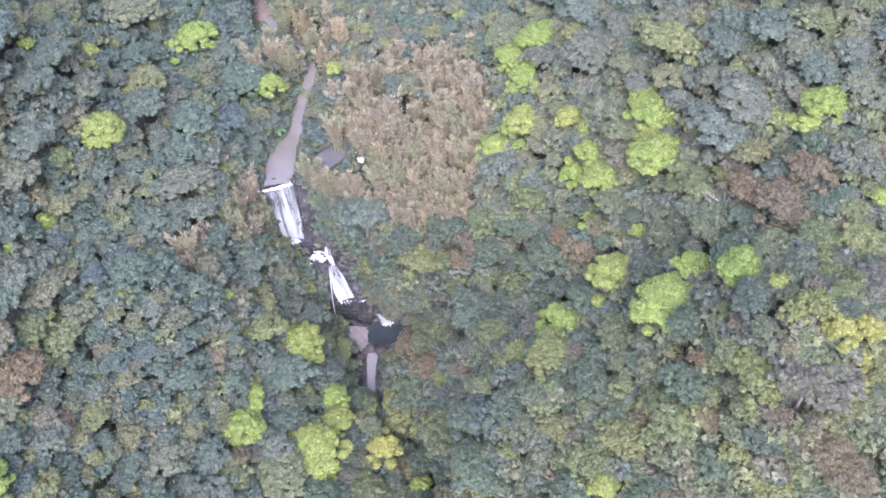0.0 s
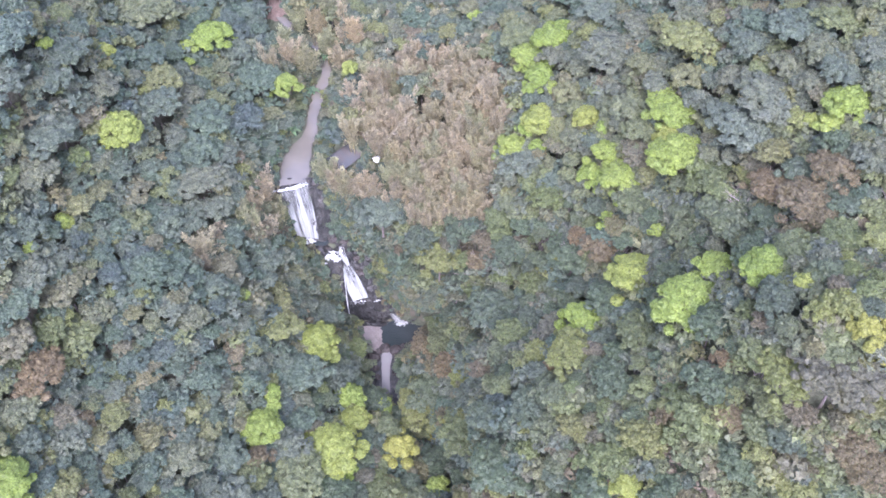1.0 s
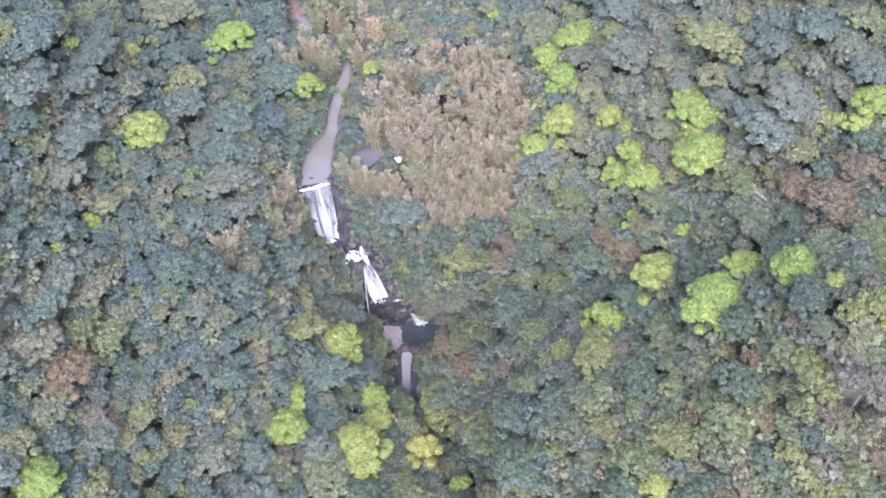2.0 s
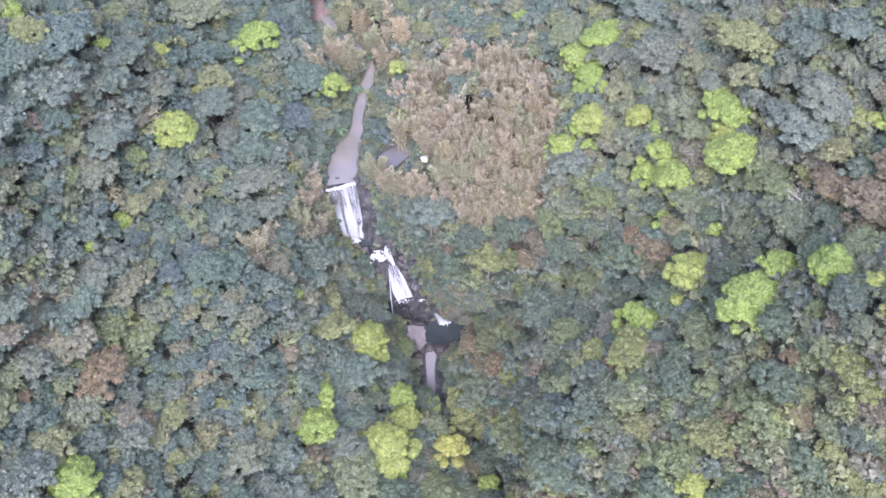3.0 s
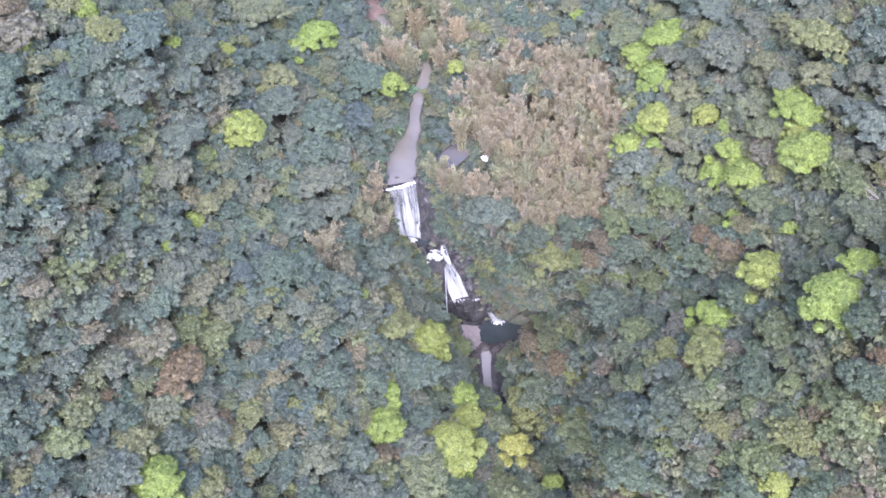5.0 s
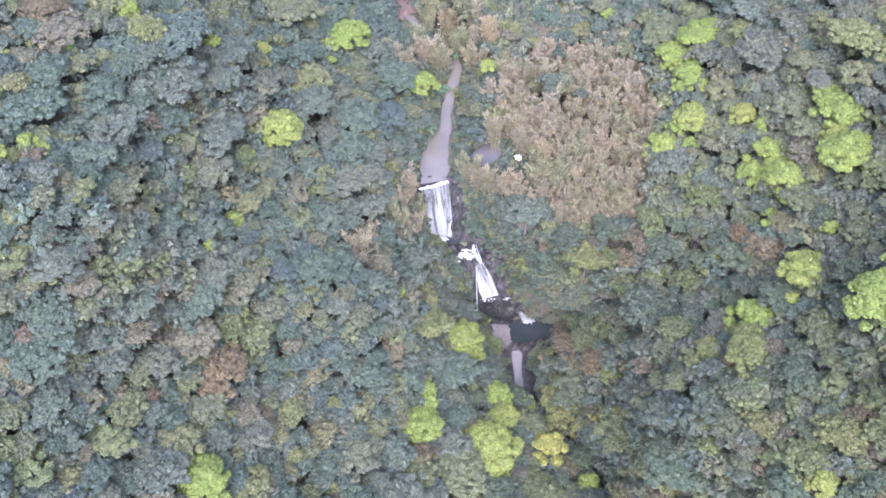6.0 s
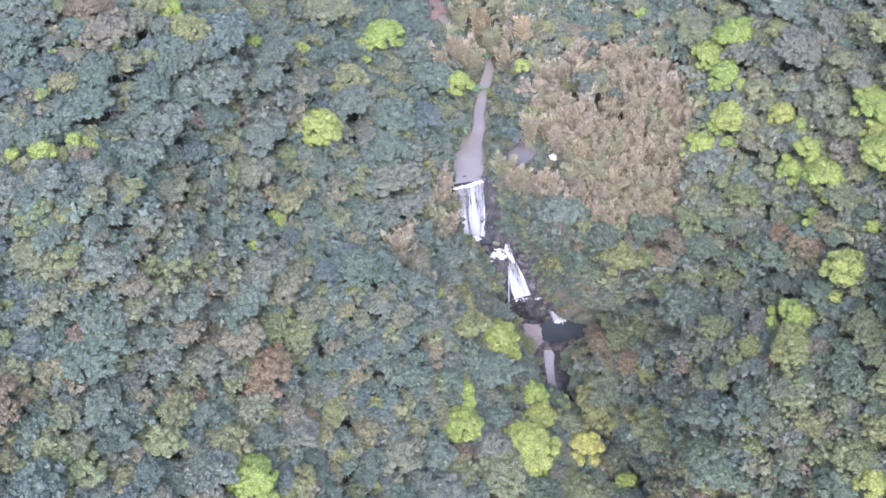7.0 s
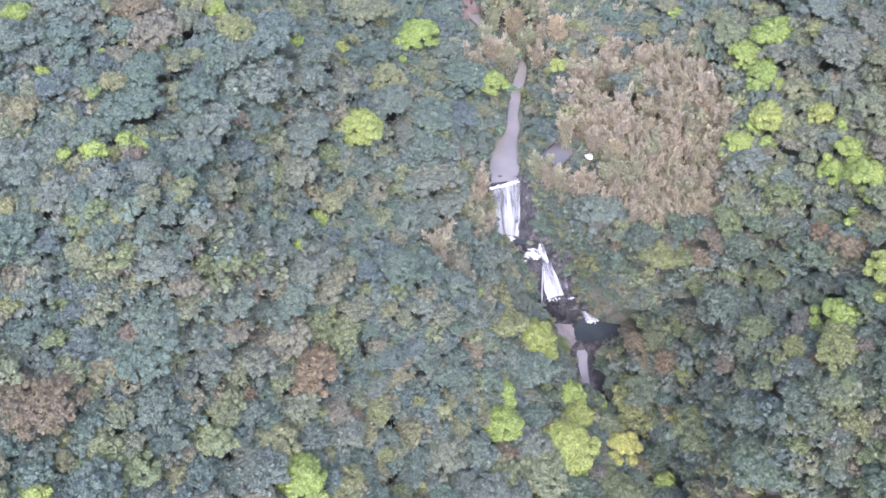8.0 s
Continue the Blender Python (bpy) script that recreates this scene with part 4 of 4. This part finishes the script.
def hut():
    """A small plank hut under a pitched sheet-metal roof."""
    thing = tagged(new("hut"), "small hut with a grey rusting corrugated metal roof among bamboo", "hut")
    x, y, z = (float(c) for c in spot(-24.6, 74.6, 2.2))
    thing.matrix_basis = pose(x, y, z - 0.3, 0, 0, 49)
    for nm, (x0, y0, x1, y1) in (("wall", (-2.1, -1.5, 2.1, -1.4)), ("wall", (-2.1, 1.4, 2.1, 1.5)), ("wall", (-2.1, -1.4, -2.0, 1.4)), ("wall", (2.0, -1.4, 2.1, 1.4))):
        bm = bmesh.new()
        bmesh.ops.create_cube(bm, size=1)
        for v in bm.verts:
            v.co = Vector(((x0 + x1) / 2 + v.co.x * (x1 - x0), (y0 + y1) / 2 + v.co.y * (y1 - y0), 1.25 + v.co.z * 2.5))
        part(nm, bm, BARK, thing, "weathered grey plank wall")
    u, w = np.meshgrid(np.linspace(-3.2, 3.2, 125), np.linspace(-2.4, 2.4, 12))
    z = 2.75 + 0.10 * w + 0.035 * np.sin(u * 2 * np.pi / 0.2) + 0.03 * np.sin(u * 1.1 + w)
    top = np.stack([u, w, z], -1)
    X = np.concatenate([top, (top - [0, 0, 0.05])[::-1]])
    tagged(sheet("roof", X[..., 0], X[..., 1], X[..., 2], TIN, parent=thing), "corrugated metal roof, rusted at one end")
    return thing


def tin_material():
    m, nt, bsdf = mat_nodes("rusting_sheet_metal")
    n = noise_node(nt, 0.3, 6)
    nt.links.new(ramp(nt, n, [(0.42, (0.066, 0.068, 0.064)), (0.52, (0.074, 0.070, 0.060)), (0.64, (0.098, 0.076, 0.058))]), bsdf.inputs["Base Color"])
    bsdf.inputs["Metallic"].default_value, bsdf.inputs["Roughness"].default_value = 0.2, 0.55
    return m


TIN = tin_material()
hut()


def shelter():
    """A white sheet over four short posts."""
    thing = tagged(new("canopy_shelter"), "small white canvas shelter in a clearing of the bamboo", "shelter")
    x, y, z = (float(c) for c in spot(-17.5, 74.2, 2.0))
    thing.matrix_basis = pose(x, y, z - 0.1, 0, 0, 25)
    a, b = np.meshgrid(np.linspace(-1, 1, 13), np.linspace(-1, 1, 13))
    z = 2.9 - 0.75 * np.maximum(np.abs(a), np.abs(b)) ** 1.3 - 0.08 * (a * a + b * b) + 0.03 * np.sin(a * 9) * np.sin(b * 7)
    top = np.stack([a * 0.95, b * 0.95, z], -1)
    X = np.concatenate([top, (top - [0, 0, 0.04])[::-1]])
    tagged(sheet("canvas_cover", X[..., 0], X[..., 1], X[..., 2], CANVAS, parent=thing), "white canvas cover")
    for px, py in ((-0.8, -0.8), (0.8, -0.8), (0.8, 0.8), (-0.8, 0.8)):
        s = np.linspace(0, 1, 2)
        mesh_object("post", *tube(np.stack([px + 0 * s, py + 0 * s, 2.2 * s], -1), [0.05, 0.05], 6), BARK, True, thing)
    return thing


CANVAS = surface("white_canvas", [(0.3, (0.58, 0.61, 0.55)), (0.7, (0.68, 0.71, 0.65))], 1.5, rough=0.8, bump=0.1)
shelter()
for cx, cy, cr, nm in ((-20.4, 83.9, 1.8, "bare_earth"), (-15.0, 86.8, 1.9, "bare_earth"), (-28.6, 109.8, 2.6, "bare_earth"), (-42.9, 114.9, 2.6, "bare_earth"), (-58.2, 19.3, 1.8, "bare_earth")):
    a, r = np.meshgrid(np.linspace(0, 2 * np.pi, 33), np.linspace(0, 1, 7))
    rr = cr * r * (1 + 0.25 * np.sin(3 * a + cx) + 0.12 * np.sin(7 * a))
    X, Y = cx + 1.4 * rr * np.cos(a), cy + rr * np.sin(a)
    X, Y, Z = spot(X, Y)
    tagged(sheet(nm, X, Y, Z + 0.6 - 0.6 * r**3, ROCK if cy < 30 else EARTH), "patch of bare dark ground among the trees" if cy < 30 else "patch of bare reddish earth among the trees", "earth", kind="structure")
